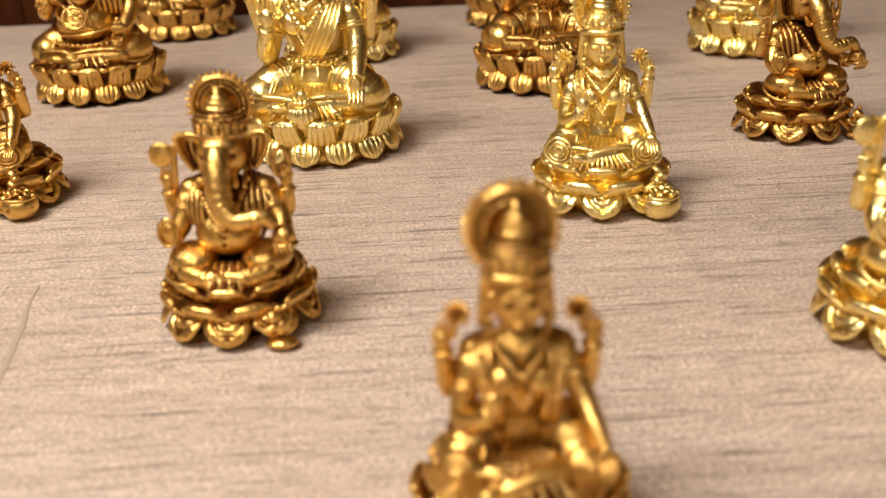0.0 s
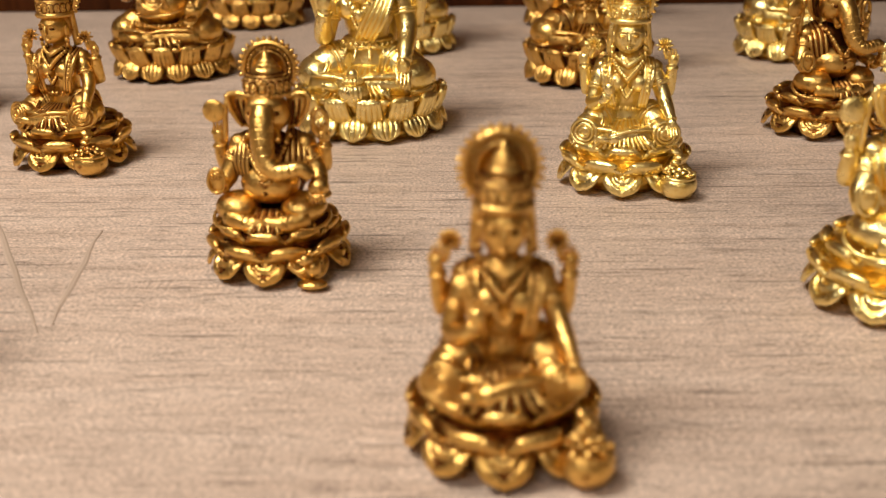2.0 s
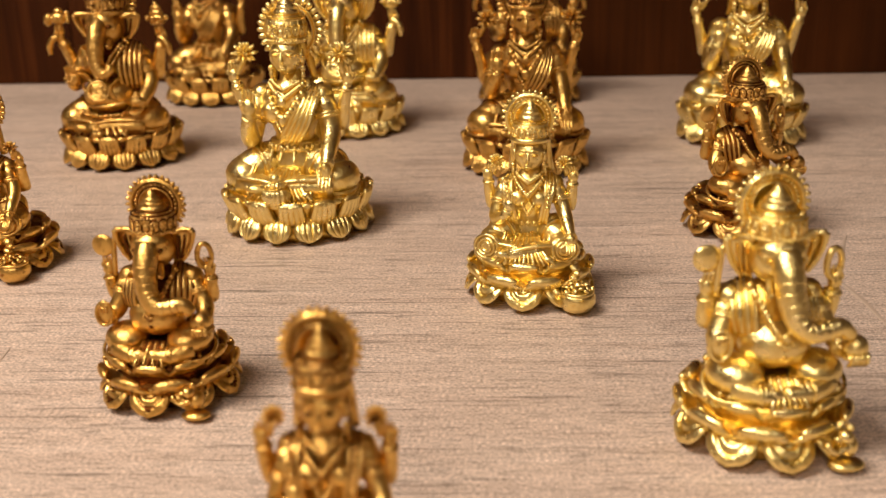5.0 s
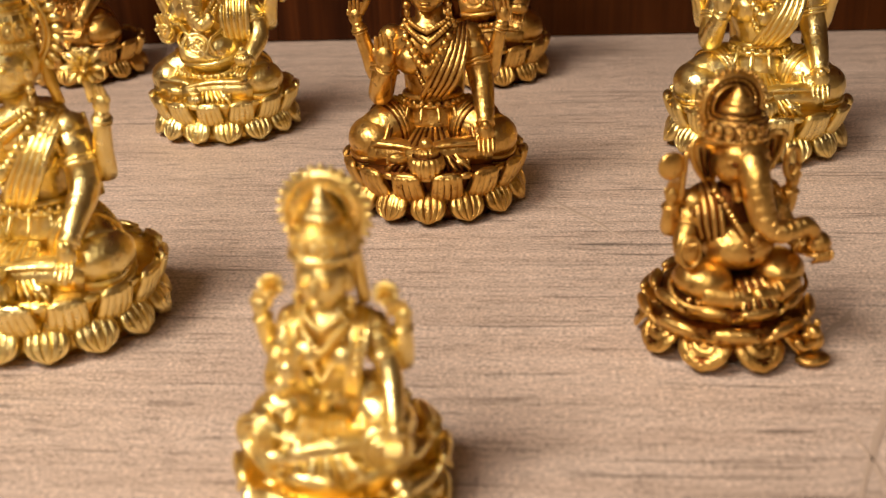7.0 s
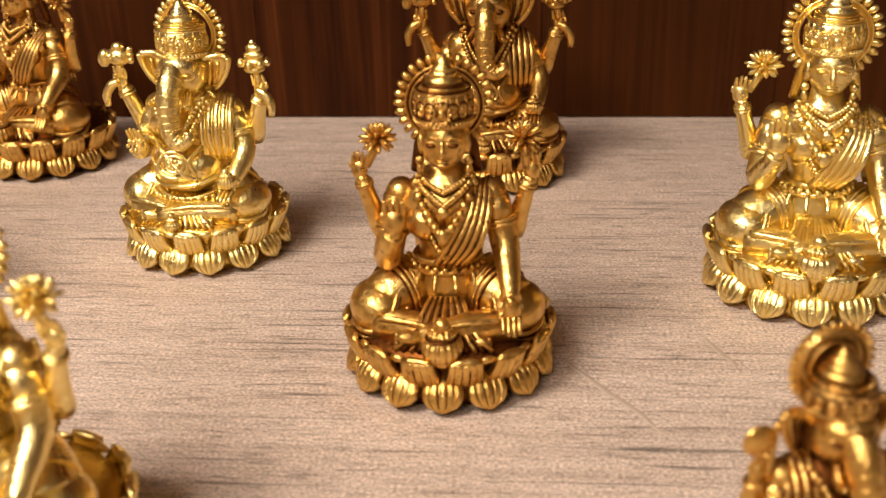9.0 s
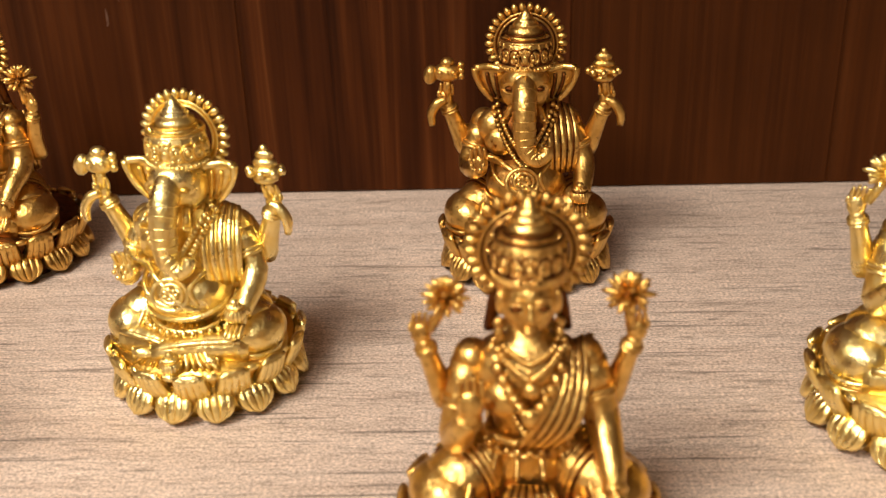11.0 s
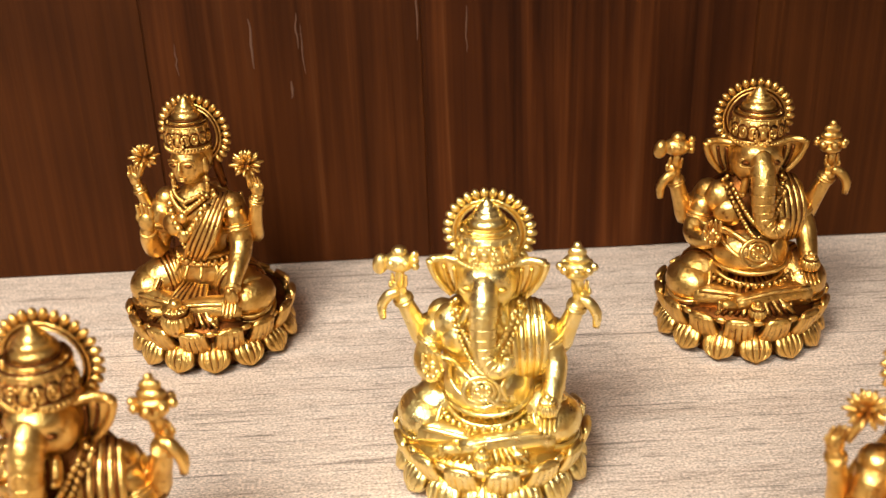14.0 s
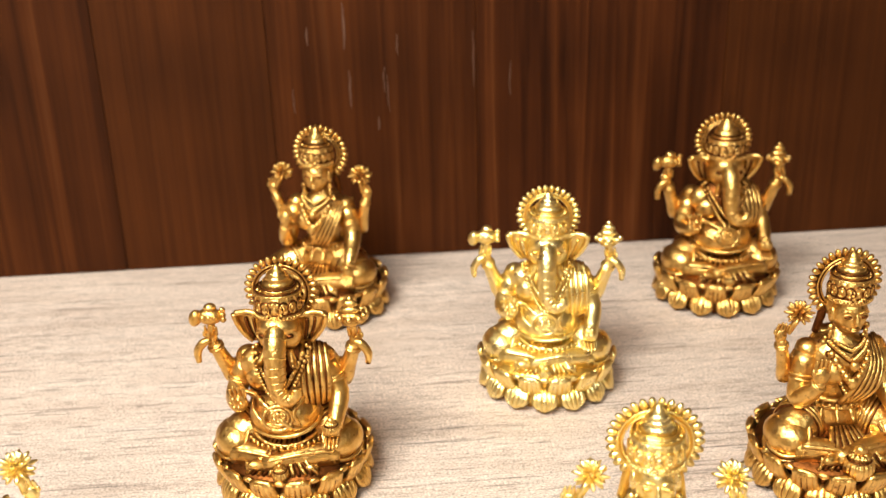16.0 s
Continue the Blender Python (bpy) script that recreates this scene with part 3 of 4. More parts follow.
def seated_lady(mats):
    """Large seated figure with a tall crown, blooms in the raised hands and a pot before the lap."""
    s = Shape()
    lotus_drum(s)
    crossed_legs(s, 0.225, 0.205)
    s.lathe([(0.135, 0.22), (0.120, 0.29), (0.086, 0.36), (0.084, 0.41), (0.108, 0.47), (0.135, 0.53), (0.142, 0.565), (0.11, 0.605), (0.05, 0.632), (0.044, 0.69)], (0, 0.01, 0), 1.0, 0.74, 32)
    for e in SIDES:
        s.ell((e * 0.056, -0.070, 0.510), (0.056, 0.050, 0.052), n=16, m=10)
        s.ell((e * 0.132, 0.012, 0.572), (0.046, 0.050, 0.044), n=16, m=10)
        s.tube([(e * 0.066, 0.045, 0.77), (e * 0.078, 0.042, 0.70), (e * 0.092, 0.050, 0.625)], [0.014, 0.017, 0.014], 10, mat=1)
    s.tube([(0, 0.08, 0.3), (0, 0.10, 0.5), (0, 0.085, 0.62)], [0.10, 0.115, 0.07], 18, flat=0.45)
    drape(s, [[(0.128 - 0.013 * k, 0.02 - 0.012 * k, 0.618 - 0.002 * k), (0.128 - 0.017 * k, -0.085 - 0.004 * k, 0.55), (0.10 - 0.022 * k, -0.122, 0.46), (0.045 - 0.018 * k, -0.098, 0.385)] for k in range(5)], 0.0105)
    drape(s, [[(0.140 + 0.004 * k, 0.02 + 0.018 * k, 0.60), (0.155, 0.03 + 0.02 * k, 0.50), (0.150, 0.04 + 0.02 * k, 0.36)] for k in range(3)], 0.010)
    string(s, 0.066, -0.03, 0.640, 0.032, 0.062, 17, 0.0095)
    string(s, 0.080, -0.02, 0.632, 0.062, 0.085, 21, 0.0105)
    string(s, 0.084, -0.02, 0.612, 0.125, 0.105, 15, 0.0165, 1.3)
    string(s, 0.090, -0.015, 0.605, 0.190, 0.100, 27, 0.0085, 1.2)
    s.ell((0, -0.133, 0.488), (0.020, 0.014, 0.026), n=12, m=7)
    s.ell((0, -0.128, 0.560), (0.020, 0.014, 0.020), n=12, m=7)
    for f, r in ((0.375, 0.012), (0.350, 0.010)):
        s.hoop((0, 0.005, f), 0.096 + (0.375 - f) * 0.6, r, (0, 0, 1), n=34, squash=0.80)
    for k in range(13):
        x, y = ring_at(180 + 15 * k, 0.108, 0.088)
        s.bead((x, y, 0.362), 0.0115)
        if k % 2:
            s.tube([(x, y, 0.35), (x * 1.1, y * 1.2, 0.325), (x * 1.15, y * 1.4, 0.305)], [0.009, 0.008, 0.006], 6, steps=2)
    face(s, (0, -0.025, 0.742), (0.066, 0.070, 0.080))
    s.ell((0, 0.025, 0.76), (0.074, 0.055, 0.09), n=18, m=10)
    crown(s, (0, -0.008, 0.795), 0.078, 0.105, 0.900, 0.987)
    beaded_halo(s, (0, 0.050, 0.834), 0.113, 0.045, 30, 0.0140)
    for e in SIDES:
        arm(s, [(e * 0.130, 0.035, 0.560), (e * 0.192, 0.045, 0.435), (e * 0.216, 0.020, 0.510), (e * 0.244, 0.0, 0.615)], [0.036, 0.033, 0.028, 0.021], 0.55)
        hand(s, (e * 0.250, -0.005, 0.645), (-e * 0.1, -0.1, 1), -e, 0.026)
    arm(s, [(-0.138, 0.0, 0.565), (-0.172, -0.045, 0.395), (-0.155, -0.120, 0.455), (-0.138, -0.145, 0.505)], [0.046, 0.044, 0.034, 0.024])
    arm(s, [(0.138, 0.0, 0.565), (0.172, -0.025, 0.430), (0.188, -0.125, 0.355), (0.192, -0.175, 0.310)], [0.046, 0.044, 0.033, 0.024])
    hand(s, (-0.136, -0.150, 0.540), (0, 0, 1), 1, 0.034)
    hand(s, (0.194, -0.195, 0.290), (0.05, -0.55, -0.8), -1, 0.031)
    s.ell((0.194, -0.205, 0.320), (0.014, 0.012, 0.014), n=8, m=6)
    bloom(s, (-0.190, -0.015, 0.742), 0.056, -0.5)
    bloom(s, (0.226, -0.015, 0.745), 0.060, 0.1)
    pot(s, (0, -0.262, 0.160), 0.060)
    return s.mesh("seated_lady", LARGE, mats)


def trunk_head(s, c, r, path, radii, ear):
    """A broad elephant's head with brow, lidded eyes, flared ears with rolled edges, a ringed trunk and short tusks."""
    s.ell(c, r, n=26, m=16)
    x, y, z = c
    s.ell((x, y - 0.03, z + r[2] * 0.40), (r[0] * 0.86, r[1] * 0.8, r[2] * 0.6), n=20, m=11)
    s.tube(path, radii, 18, steps=5)
    P = np.array(path)
    for t in np.linspace(0.12, 0.80, 11):
        i = min(int(t * (len(P) - 1)), len(P) - 2)
        f = t * (len(P) - 1) - i
        s.hoop(tuple(P[i] * (1 - f) + P[i + 1] * f), (radii[i] * (1 - f) + radii[i + 1] * f) * 0.975, 0.0042, tuple(P[i + 1] - P[i]), n=20, k=5)
    for e in SIDES:
        s.ell((x + e * 0.052, y - r[1] * 0.86, z + 0.014), (0.017, 0.012, 0.010), n=10, m=7, mat=1)
        for q in (0.020, 0.028):
            s.hoop((x + e * 0.053, y - r[1] * 0.83, z + 0.014), q, 0.0042, (e * 0.45, -1, 0), n=18, k=5, squash=0.62)
        w, h = ear
        ex = x + e * (r[0] * 0.80)
        rows = []
        for u in np.linspace(0, 1, 9):
            reach = w * (1.0 + 0.05 * u - 0.66 * u ** 2)
            rows.append([(ex, y + 0.012, z + h * (0.62 - 1.35 * u)), (ex + e * reach * 0.5, y + 0.030, z + h * (0.72 - 1.4 * u)), (ex + e * reach, y + 0.018, z + h * (0.70 - 1.32 * u)),
                         (ex + e * reach, y + 0.034, z + h * (0.70 - 1.32 * u)), (ex + e * reach * 0.5, y + 0.046, z + h * (0.72 - 1.4 * u)), (ex, y + 0.032, z + h * (0.62 - 1.35 * u))])
        s.grid(rows, True)
        for q in (0.3, 0.6):
            s.tube([tuple(np.array(row[0]) * (1 - q) + np.array(row[2]) * q + np.array((0, 0.006, 0))) for row in rows[1:8]], 0.007, 6, mat=1, steps=1)
        s.tube([rows[0][0], rows[0][1], rows[0][2]], [0.012, 0.012, 0.014], 8)
        s.tube([row[2] for row in rows], [0.014, 0.013, 0.011, 0.010, 0.010, 0.010, 0.010, 0.009, 0.008], 8, steps=2)
        s.tube([(x + e * 0.046, y - r[1] * 0.75, z - 0.055), (x + e * 0.066, y - r[1] * 1.35, z - 0.085), (x + e * 0.072, y - r[1] * 1.75, z - 0.075)], [0.015, 0.014, 0.005], 8)


def seated_elephant(mats):
    """Large seated figure with a trunk, round belly, flared ears and tools in the raised hands."""
    s = Shape()
    lotus_drum(s)
    crossed_legs(s, 0.222, 0.210)
    s.lathe([(0.15, 0.22), (0.165, 0.30), (0.155, 0.40), (0.160, 0.48), (0.165, 0.545), (0.14, 0.595), (0.08, 0.625), (0.07, 0.68)], (0, 0.012, 0), 1.0, 0.78, 32, mat=1)
    s.ell((0, -0.072, 0.362), (0.142, 0.122, 0.102), n=30, m=18)
    for e in SIDES:
        s.ell((e * 0.078, -0.068, 0.515), (0.068, 0.050, 0.058), n=18, m=11)
        s.ell((e * 0.150, 0.012, 0.560), (0.050, 0.052, 0.050), n=16, m=10)
    s.ell((-0.112, -0.032, 0.558), (0.062, 0.058, 0.064), (0, 20, 0), n=20, m=12)
    drape(s, [[(0.075 + 0.020 * k, 0.02, 0.640 - 0.006 * k), (0.080 + 0.024 * k, -0.072 + 0.006 * k, 0.600 - 0.008 * k), (0.090 + 0.023 * k, -0.125 + 0.012 * k, 0.50), (0.094 + 0.019 * k, -0.108 + 0.012 * k, 0.40)] for k in range(5)], 0.0115)
    drape(s, [[(-0.205 + 0.012 * k, -0.01 - 0.018 * k, 0.50 - 0.006 * k), (-0.175 + 0.015 * k, -0.088 - 0.005 * k, 0.475 - 0.005 * k), (-0.09 + 0.01 * k, -0.125, 0.465 - 0.012 * k)] for k in range(3)], 0.009)
    for q, tilt, half in ((0.395, (0.42, -0.30, 1), 0.138), (0.345, (-0.10, -0.2, 1), 0.146), (0.30, (0.0, -0.35, 1), 0.128)):
        s.hoop((0, -0.072, q), half, 0.0085, tilt, n=40, squash=0.86)
    for r, dx, dz in ((0.056, 0.0, 0.0), (0.034, 0.006, 0.004)):
        s.hoop((dx - 0.006, -0.192, 0.400 + dz), r, 0.0085, (0.12, -1, 0.30), n=26, squash=0.88)
    for k in range(7):
        x, z = ring_at(51.4 * k, 0.019, 0.018)
        s.ell((x, -0.200, 0.404 + z), (0.010, 0.008, 0.010), n=8, m=6)
    s.tube([(-0.125, -0.10, 0.47), (-0.05, -0.175, 0.445), (0.04, -0.195, 0.365), (0.12, -0.125, 0.325)], [0.008, 0.010, 0.010, 0.008], 8)
    s.tube([(0.09, -0.13, 0.46), (0.055, -0.180, 0.42), (0.075, -0.175, 0.36)], [0.008, 0.010, 0.006], 8)
    string(s, 0.098, -0.045, 0.640, 0.145, 0.115, 31, 0.0095, 1.4)
    string(s, 0.112, -0.045, 0.630, 0.185, 0.120, 35, 0.0085, 1.4)
    for k in range(15):
        x, y = ring_at(200 + 10 * k, 0.155, 0.148)
        s.bead((x, y - 0.055, 0.272), 0.0105)
    trunk_head(s, (0, -0.045, 0.705), (0.092, 0.084, 0.088), [(0, -0.105, 0.735), (0, -0.150, 0.700), (0, -0.178, 0.640), (0.002, -0.192, 0.575), (0.010, -0.202, 0.525), (0.042, -0.208, 0.492), (0.075, -0.205, 0.510), (0.078, -0.200, 0.538)],
               [0.044, 0.044, 0.042, 0.039, 0.035, 0.028, 0.023, 0.018], (0.104, 0.090))
    crown(s, (0, -0.020, 0.772), 0.088, 0.112, 0.885, 0.975)
    beaded_halo(s, (0, 0.050, 0.838), 0.112, 0.045, 30, 0.0140)
    for e in SIDES:
        arm(s, [(e * 0.150, 0.035, 0.555), (e * 0.212, 0.045, 0.452), (e * 0.242, 0.025, 0.515), (e * 0.280, 0.0, 0.625)], [0.044, 0.042, 0.034, 0.025], 0.5)
        hand(s, (e * 0.286, -0.006, 0.650), (-e * 0.1, -0.1, 1), -e, 0.028)
        s.tube([(e * 0.282, -0.03, 0.655), (e * 0.312, -0.035, 0.642), (e * 0.336, -0.038, 0.605), (e * 0.335, -0.038, 0.560)], [0.014, 0.018, 0.017, 0.011], 9)
        s.tube([(e * 0.283, -0.008, 0.66), (e * 0.276, -0.008, 0.73)], 0.014, 8, steps=1)
    arm(s, [(-0.158, 0.0, 0.545), (-0.202, -0.035, 0.420), (-0.175, -0.125, 0.425), (-0.160, -0.145, 0.440)], [0.043, 0.042, 0.034, 0.025])
    arm(s, [(0.158, 0.0, 0.545), (0.208, -0.025, 0.425), (0.205, -0.115, 0.355), (0.198, -0.145, 0.335)], [0.043, 0.042, 0.034, 0.027])
    hand(s, (-0.158, -0.155, 0.455), (-0.1, -0.2, 1), 1, 0.032)
    for k in range(6):
        x, z = ring_at(60 * k, 0.02, 0.02)
        s.bead((-0.164 + x, -0.186, 0.462 + z), 0.009)
    hand(s, (0.198, -0.168, 0.322), (0.0, -0.8, -0.4), -1, 0.03)
    pot(s, (0.196, -0.180, 0.322), 0.034)
    for k in range(4):
        s.ell((0.272, -0.01, 0.730 + 0.024 * k), (0.050 - 0.010 * abs(k - 1), 0.040 - 0.008 * k, 0.018), n=14, m=7)
    for a in range(8):
        x, y = ring_at(45 * a, 0.052, 0.042)
        s.bead((0.272 + x, -0.01 + y, 0.752), 0.014)
    s.bead((0.272, -0.01, 0.822), 0.014)
    s.ell((-0.280, -0.01, 0.748), (0.052, 0.034, 0.034), n=14, m=8)
    s.ell((-0.338, -0.012, 0.740), (0.026, 0.024, 0.036), (0, 15, 0), n=12, m=8)
    s.ell((-0.276, -0.01, 0.785), (0.026, 0.024, 0.018), n=10, m=7)
    for a in range(3):
        s.bead((-0.228, -0.012, 0.735 + 0.020 * a), 0.014)
        s.bead((-0.300 + 0.024 * a, -0.036, 0.752), 0.012)
    pot(s, (0.0, -0.262, 0.165), 0.034)
    return s.mesh("seated_elephant", LARGE, mats)


def open_lotus(s):
    """A seat of round shield-like petals on the table, under two rings of thick lipped cups and pointed leaves."""
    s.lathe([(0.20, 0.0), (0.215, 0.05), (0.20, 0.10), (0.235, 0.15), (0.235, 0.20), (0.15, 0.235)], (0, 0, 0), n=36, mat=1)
    n = 9
    for k in range(n):
        a = 360 * k / n - 90
        s.leaf([(0.185, 0.112), (0.290, 0.112), (0.312, 0.012)], a, 0.092, 0.020, (1, 1), form="shield", m=16, nf=23)
        s.leaf([(0.17, 0.085), (0.275, 0.085), (0.306, 0.160)], a + 180 / n, 0.105, 0.026, (1, 1), form="round", m=11, nf=13)
        x, y = ring_at(a + 180 / n, 0.292, 0.292)
        s.ell((x, y, 0.150), (0.082, 0.024, 0.024), (18, 0, a + 180 / n + 90), n=16, m=8)
        s.leaf([(0.13, 0.140), (0.230, 0.140), (0.256, 0.222)], a, 0.095, 0.024, (1, 1), form="round", m=11, nf=13)
        x, y = ring_at(a, 0.248, 0.248)
        s.ell((x, y, 0.208), (0.074, 0.024, 0.023), (18, 0, a + 90), n=16, m=8)
    for k in range(26):
        x, y = ring_at(210 + 120 * k / 25, 0.225 - 0.02 * (k % 2), 0.232 - 0.02 * (k % 2))
        s.bead((x, y, 0.226 - 0.004 * (k % 2)), 0.012)


def small_lady(mats):
    """Small seated figure with a round toothed halo, swirled knees and a coin pot at its side."""
    s = Shape()
    open_lotus(s)
    crossed_legs(s, 0.270, 0.160, 0.86)
    for e in SIDES:
        c = (e * 0.170, -0.135, 0.272)
        s.ell(c, (0.078, 0.052, 0.066), (0, 0, e * 25), n=20, m=12)
        for r in (0.064, 0.044, 0.024):
            s.hoop((c[0] + e * 0.018, c[1] - 0.046 + 0.22 * (r - 0.024), c[2] + 0.006), r, 0.0085, (e * 0.45, -1, 0.15), n=26, squash=0.88)
    s.lathe([(0.12, 0.26), (0.094, 0.33), (0.074, 0.39), (0.076, 0.43), (0.100, 0.49), (0.118, 0.54), (0.10, 0.578), (0.048, 0.605), (0.044, 0.66)], (0, 0.01, 0), 1.0, 0.76, 28)
    for e in SIDES:
        s.ell((e * 0.050, -0.066, 0.490), (0.050, 0.045, 0.046), n=14, m=9)
        s.ell((e * 0.118, 0.010, 0.550), (0.042, 0.044, 0.040), n=14, m=9)
        s.tube([(e * 0.076, 0.02, 0.79), (e * 0.082, 0.022, 0.70), (e * 0.088, 0.030, 0.61)], [0.015, 0.018, 0.020], 10)
        drape(s, [[(e * (0.072 + 0.018 * k), 0.02, 0.600 - 0.004 * k), (e * (0.082 + 0.018 * k), -0.066, 0.56 - 0.004 * k), (e * (0.072 + 0.014 * k), -0.098, 0.47), (e * (0.055 + 0.014 * k), -0.090, 0.38)] for k in range(3)], 0.0105)
        for k in range(6):
            s.bead((e * (0.104 - 0.002 * k), -0.075 - 0.007 * k, 0.568 - 0.022 * k), 0.0105)
    string(s, 0.062, -0.03, 0.612, 0.038, 0.062, 15, 0.011)
    string(s, 0.074, -0.02, 0.598, 0.085, 0.090, 19, 0.011)
    string(s, 0.070, -0.02, 0.580, 0.150, 0.090, 21, 0.0085, 1.3)
    for k in range(11):
        x, y = ring_at(180 + 18 * k, 0.094, 0.082)
        s.bead((x, y, 0.372), 0.013)
    face(s, (0, -0.030, 0.702), (0.072, 0.074, 0.082))
    s.ell((0, 0.025, 0.72), (0.080, 0.055, 0.09), n=18, m=10)
    s.hoop((0, -0.014, 0.772), 0.083, 0.014, (0, 0, 1), n=32, squash=0.95)
    crown(s, (0, -0.012, 0.768), 0.080, 0.085, 0.855, 0.955)
    disc_halo(s, (-0.008, 0.040, 0.858), 0.126, 28)
    for e in SIDES:
        arm(s, [(e * 0.115, 0.03, 0.545), (e * 0.178, 0.035, 0.430), (e * 0.196, 0.010, 0.500), (e * 0.202, 0.0, 0.560)], [0.036, 0.034, 0.029, 0.022], 0.55)
        hand(s, (e * 0.204, -0.005, 0.585), (-e * 0.25, -0.1, 1), -e, 0.026)
        bloom(s, (e * 0.162, -0.012, 0.655), 0.042, e * 0.2, 7)
    arm(s, [(-0.118, 0.0, 0.545), (-0.158, -0.050, 0.395), (-0.110, -0.135, 0.420), (-0.085, -0.150, 0.450)], [0.038, 0.036, 0.028, 0.021])
    hand(s, (-0.080, -0.155, 0.475), (0.1, 0, 1), 1, 0.028)
    arm(s, [(0.118, 0.0, 0.545), (0.165, -0.035, 0.430), (0.196, -0.115, 0.365), (0.206, -0.150, 0.335)], [0.038, 0.036, 0.028, 0.021])
    hand(s, (0.210, -0.172, 0.318), (0.1, -0.6, -0.7), -1, 0.026)
    for k in range(3):
        s.ell((0.236 + 0.010 * (k % 2), -0.228 - 0.006 * k, 0.212 - 0.022 * k), (0.026, 0.024, 0.012), (20, 12 * (-1) ** k, 0), n=12, m=6)
    s.lathe([(0.03, 0), (0.066, 0.010), (0.086, 0.045), (0.086, 0.075), (0.070, 0.100), (0.05, 0.106)], (0.250, -0.235, 0.0), n=32)
    s.hoop((0.250, -0.235, 0.098), 0.072, 0.009, (0, 0, 1), n=26)
    for k in range(22):
        r = 0.0145 * math.sqrt(k)
        s.ell((0.250 + r * math.cos(2.4 * k), -0.235 + r * math.sin(2.4 * k), 0.142 - 0.0016 * k), (0.017, 0.017, 0.008), (35 * math.sin(k), 35 * math.cos(k), 0), n=10, m=6)
    return s.mesh("small_lady", SMALL, mats)


def small_elephant(mats):
    """Small seated figure whose trunk sweeps aside to a sweet, with a little mouse on the seat's rim."""
    s = Shape()
    open_lotus(s)
    s.ell((0, -0.02, 0.245), (0.205, 0.185, 0.045), n=30, m=8, mat=1)
    for e in SIDES:
        s.ell((e * 0.142, -0.095, 0.295), (0.096, 0.105, 0.068), (0, 0, -e * 30), n=24, m=14)
        s.tube([(e * 0.165, -0.155, 0.268), (e * 0.08, -0.205, 0.254), (-e * 0.01, -0.215, 0.250 + 0.012 * e)], [0.044, 0.036, 0.024], 16)
        s.ell((-e * 0.040, -0.218, 0.252 + 0.012 * e), (0.040, 0.022, 0.019), (0, 10 * e, 0), n=12, m=7)
        for k in range(3):
            s.hoop((e * (0.085 - 0.020 * k), -0.202, 0.255), 0.037 - 0.003 * k, 0.0065, (-e * 0.95, -0.25, 0.1), n=22)
        s.hoop((e * 0.150, -0.105, 0.268), 0.104, 0.0085, (e * 0.2, -0.45, 1), n=34, squash=0.95)
    for k in range(7):
        x = -0.042 + 0.014 * k
        s.tube([(x, -0.16, 0.30), (x * 1.2, -0.225, 0.262), (x * 1.5, -0.255, 0.225)], [0.009, 0.009, 0.007], 7, mat=k % 2)
    s.ell((0, 0.005, 0.44), (0.150, 0.112, 0.165), n=26, m=15, mat=1)
    s.ell((0, -0.070, 0.395), (0.128, 0.105, 0.092), n=26, m=16)
    s.ell((0, -0.172, 0.375), (0.010, 0.008, 0.010), n=8, m=6, mat=1)
    for e in SIDES:
        s.ell((e * 0.142, 0.010, 0.540), (0.050, 0.052, 0.050), n=16, m=10)
        drape(s, [[(e * (0.070 + 0.019 * k), 0.03, 0.612 - 0.008 * k), (e * (0.080 + 0.022 * k), -0.062 + 0.008 * k, 0.575 - 0.012 * k), (e * (0.084 + 0.022 * k), -0.110 + 0.016 * k, 0.49), (e * (0.082 + 0.018 * k), -0.112 + 0.014 * k, 0.43)] for k in range(6)], 0.0100)
    string(s, 0.092, -0.050, 0.595, 0.160, 0.108, 25, 0.0125, 1.4)
    for k in range(5):
        s.bead((-0.024 + 0.012 * k, -0.172, 0.425 - 0.006 * (2 - abs(k - 2))), 0.010)
    s.ell((0, -0.176, 0.446), (0.018, 0.012, 0.018), n=12, m=7)
    trunk_head(s, (0, -0.040, 0.690), (0.098, 0.088, 0.090), [(0, -0.105, 0.720), (0, -0.152, 0.665), (0.004, -0.182, 0.590), (0.020, -0.205, 0.525), (0.060, -0.220, 0.486), (0.115, -0.222, 0.490), (0.165, -0.215, 0.498), (0.205, -0.210, 0.462)],
               [0.052, 0.052, 0.049, 0.044, 0.038, 0.034, 0.031, 0.026], (0.095, 0.105))
    crown(s, (0, -0.012, 0.765), 0.092, 0.085, 0.85, 0.945)
    disc_halo(s, (0, 0.042, 0.862), 0.126, 30)
    for e in SIDES:
        arm(s, [(e * 0.145, 0.03, 0.530), (e * 0.205, 0.030, 0.445), (e * 0.222, 0.005, 0.500), (e * 0.228, 0.0, 0.545)], [0.042, 0.040, 0.033, 0.025], 0.4)
        hand(s, (e * 0.228, -0.008, 0.580), (-e * 0.15, -0.1, 1), -e, 0.028)
    arm(s, [(-0.148, 0.0, 0.525), (-0.192, -0.045, 0.410), (-0.210, -0.110, 0.385)], [0.044, 0.042, 0.030], 0.35)
    s.ell((-0.215, -0.128, 0.420), (0.040, 0.020, 0.058), (0, -8, 0), n=16, m=10)
    s.hoop((-0.215, -0.142, 0.420), 0.036, 0.008, (0, -1, 0.1), n=24, squash=1.45)
    for k in range(3):
        s.tube([(-0.229 + 0.014 * k, -0.150, 0.425), (-0.229 + 0.014 * k, -0.150, 0.456)], 0.0055, 6, steps=1)
    arm(s, [(0.148, 0.0, 0.525), (0.200, -0.035, 0.420), (0.222, -0.130, 0.375)], [0.044, 0.042, 0.031], 0.35)
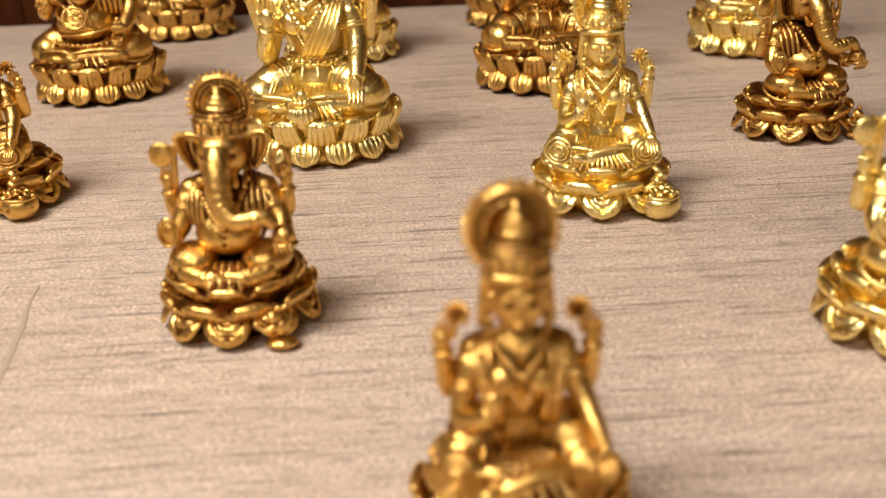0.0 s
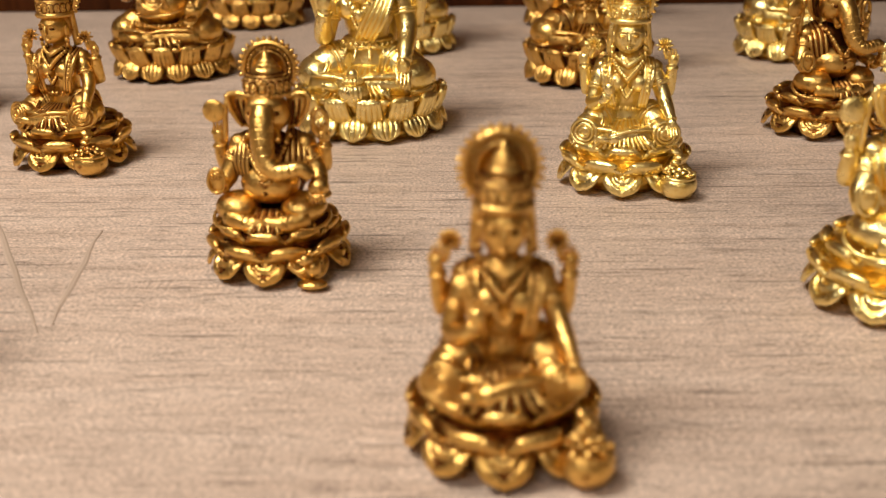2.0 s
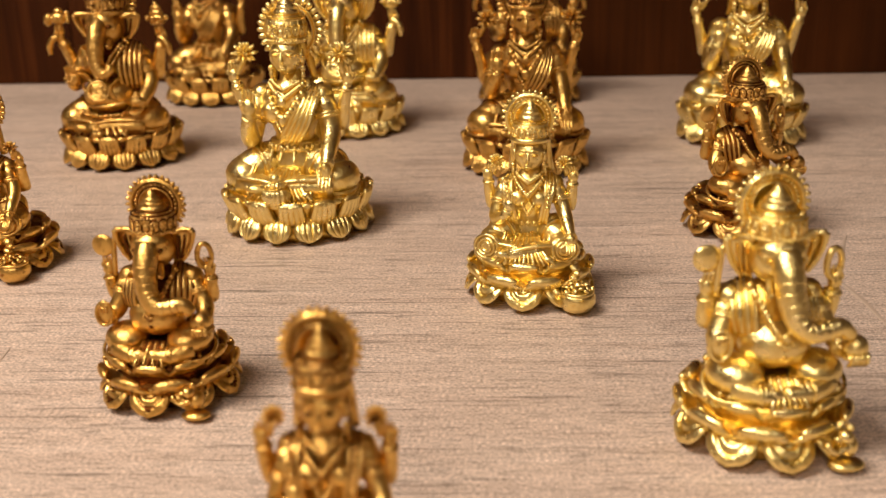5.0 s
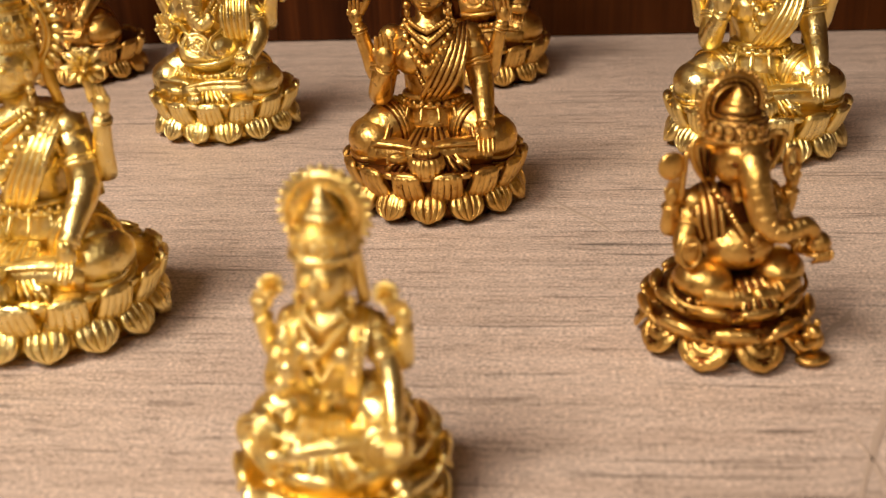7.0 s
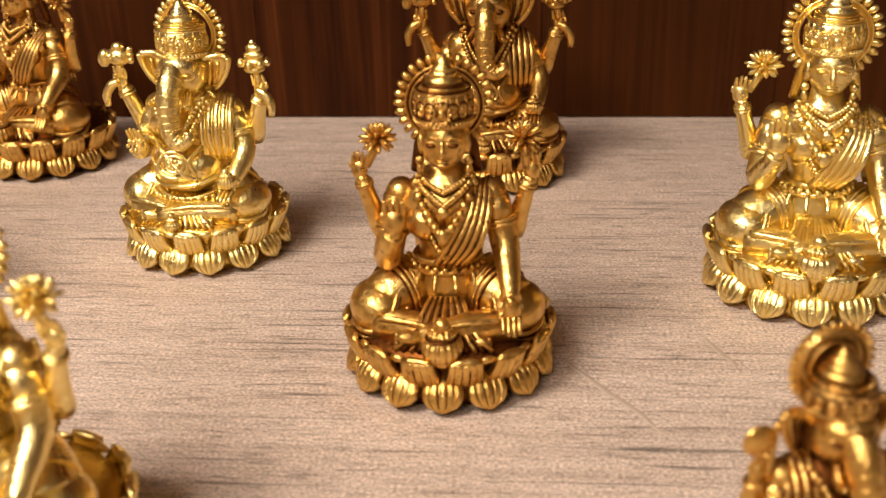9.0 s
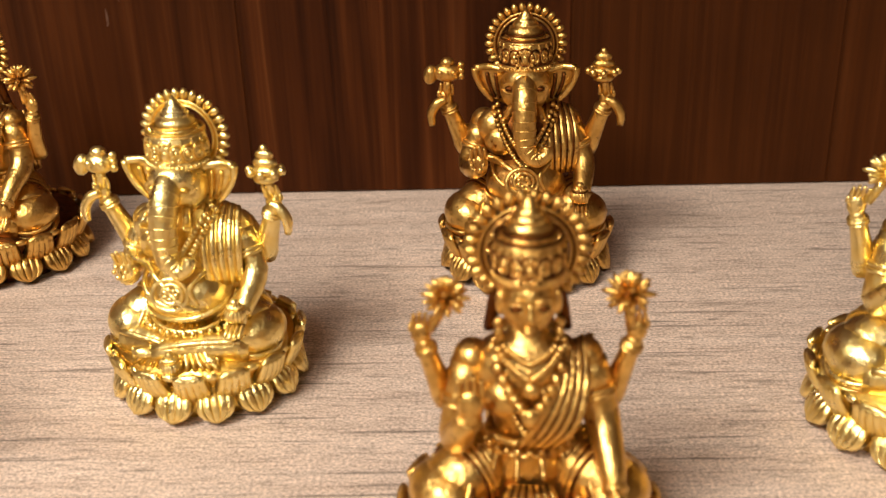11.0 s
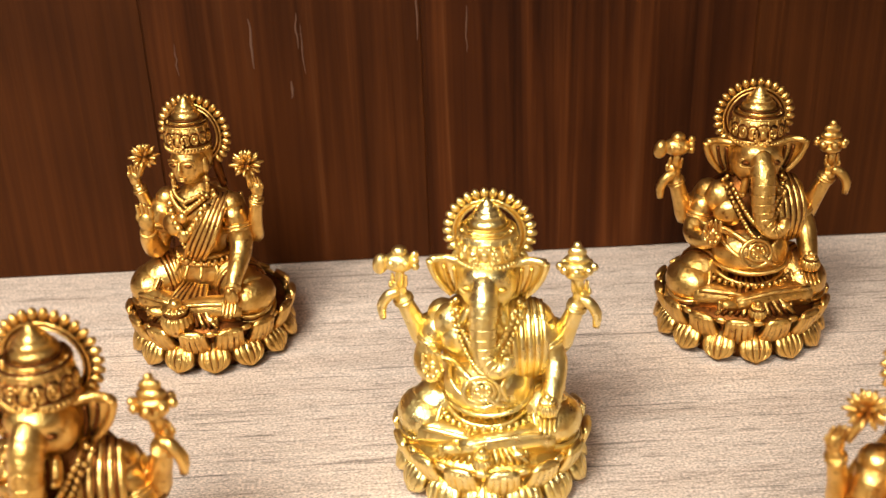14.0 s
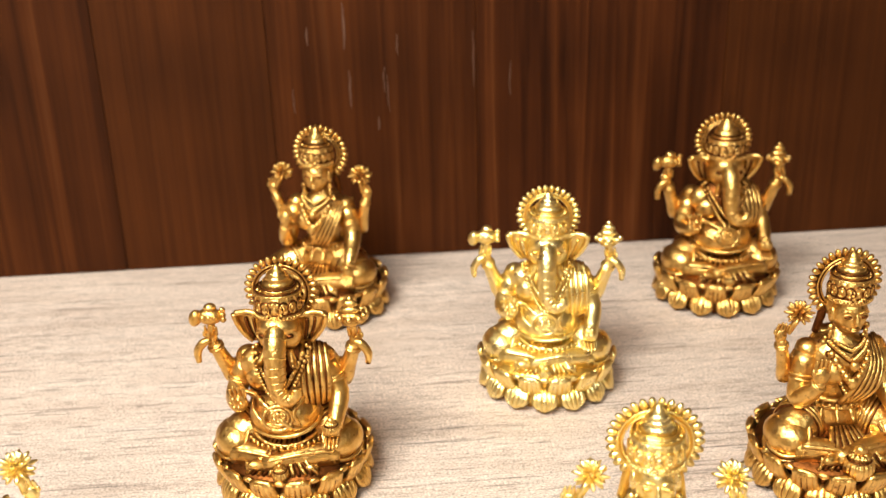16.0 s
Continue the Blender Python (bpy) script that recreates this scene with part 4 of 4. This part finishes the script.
    s.ell((0.232, -0.195, 0.412), (0.046, 0.044, 0.046), n=18, m=12)
    s.hoop((0.232, -0.195, 0.385), 0.044, 0.010, (0, 0, 1), n=22)
    for k in range(4):
        s.tube([(0.205 + 0.018 * k, -0.215, 0.352), (0.206 + 0.018 * k, -0.240, 0.376), (0.208 + 0.018 * k, -0.236, 0.398)], 0.0075, 6, steps=2)
    s.ell((-0.236, -0.015, 0.690), (0.052, 0.016, 0.050), (0, 12, 0), n=16, m=10)
    s.tube([(-0.200, -0.01, 0.55), (-0.192, -0.012, 0.66), (-0.182, -0.012, 0.735)], [0.013, 0.013, 0.010], 9)
    s.hoop((0.214, -0.018, 0.650), 0.030, 0.0125, (0.25, -1, 0), n=24, squash=1.85)
    s.tube([(0.222, -0.012, 0.55), (0.216, -0.018, 0.60)], 0.012, 8, steps=1)
    s.ell((0.205, -0.270, 0.085), (0.034, 0.042, 0.040), (25, 0, 0), n=16, m=10)
    s.ell((0.182, -0.300, 0.135), (0.028, 0.030, 0.023), (0, 20, 0), n=14, m=9)
    s.ell((0.156, -0.306, 0.128), (0.018, 0.012, 0.009), n=10, m=6)
    s.bead((0.200, -0.290, 0.160), 0.014)
    s.tube([(0.190, -0.30, 0.095), (0.150, -0.315, 0.082), (0.122, -0.312, 0.098)], [0.014, 0.010, 0.011], 8)
    s.bead((0.118, -0.312, 0.106), 0.015)
    s.ell((0.200, -0.285, 0.018), (0.066, 0.045, 0.020), n=16, m=8)
    return s.mesh("small_elephant", SMALL, mats)


LARGE, SMALL = 0.0675, 0.0440
MAKERS = {("lady", 1): seated_lady, ("elephant", 1): seated_elephant, ("lady", 0): small_lady, ("elephant", 0): small_elephant}
# kind, large, bright, x, y, turn, height, breadth, where it stands
FIGURES = [
    ("lady", 1, 0, -0.0240, 0.3835, -19, 0.0675, 1.0, "by the dark backboard"),
    ("elephant", 1, 0, 0.1140, 0.3745, -4, 0.0674, 1.0, "by the dark backboard"),
    ("elephant", 1, 1, 0.0442, 0.3210, -11, 0.0645, 1.0, "in the middle row"),
    ("elephant", 1, 0, -0.0312, 0.2790, -8, 0.0652, 1.0, "in the second row"),
    ("lady", 1, 0, 0.1098, 0.2645, 0, 0.0652, 1.0, "on the pale table"),
    ("lady", 1, 1, 0.0446, 0.2015, -9, 0.0650, 1.0, "on the pale table"),
    ("lady", 1, 1, 0.1885, 0.3021, -8, 0.0690, 1.03, "on the pale table"),
    ("lady", 1, 1, -0.0950, 0.2180, 0, 0.0660, 1.0, "at the row's end"),
    ("elephant", 0, 0, 0.0373, 0.0978, -3, 0.0428, 1.00, "on the pale table"),
    ("lady", 0, 0, -0.0281, 0.1708, -14, 0.0473, 1.0, "on the pale table"),
    ("lady", 0, 0, 0.0785, 0.0329, 0, 0.0434, 0.95, "in the front row"),
    ("lady", 0, 1, 0.1082, 0.1496, -8, 0.0478, 1.0, "on the pale table"),
    ("elephant", 0, 1, 0.1464, 0.0809, 8, 0.0482, 1.00, "in the front row"),
    ("elephant", 0, 0, 0.1660, 0.1962, 19, 0.0470, 1.0, "on the pale table"),
    ("elephant", 0, 0, -0.0200, 0.0500, 0, 0.0440, 1.00, "in the front row"),
]
masters = {}
for kind, large, shiny, x, y, turn, tall, broad, where in FIGURES:
    key = (kind, large, shiny)
    if key in masters:
        ob = copy_thing(masters[key], pose(x, y, 0.0005, 0, 0, turn))
    else:
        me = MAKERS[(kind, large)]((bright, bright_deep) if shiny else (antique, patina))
        ob = masters[key] = new("lady_figurine" if kind == "lady" else "elephant_figurine", me)
        ob.matrix_basis = pose(x, y, 0.0005, 0, 0, turn)
    k = tall / (LARGE if large else SMALL)
    ob.scale = (k * broad, k * broad, k)
    shape = "crowned seated lady" if kind == "lady" else "seated elephant-headed figure"
    tagged(ob, ("large " if large else "small ") + ("bright gold " if shiny else "antique gold ") + shape + " " + where, "figurine", ("large" if large else "small") + " gold figurines")
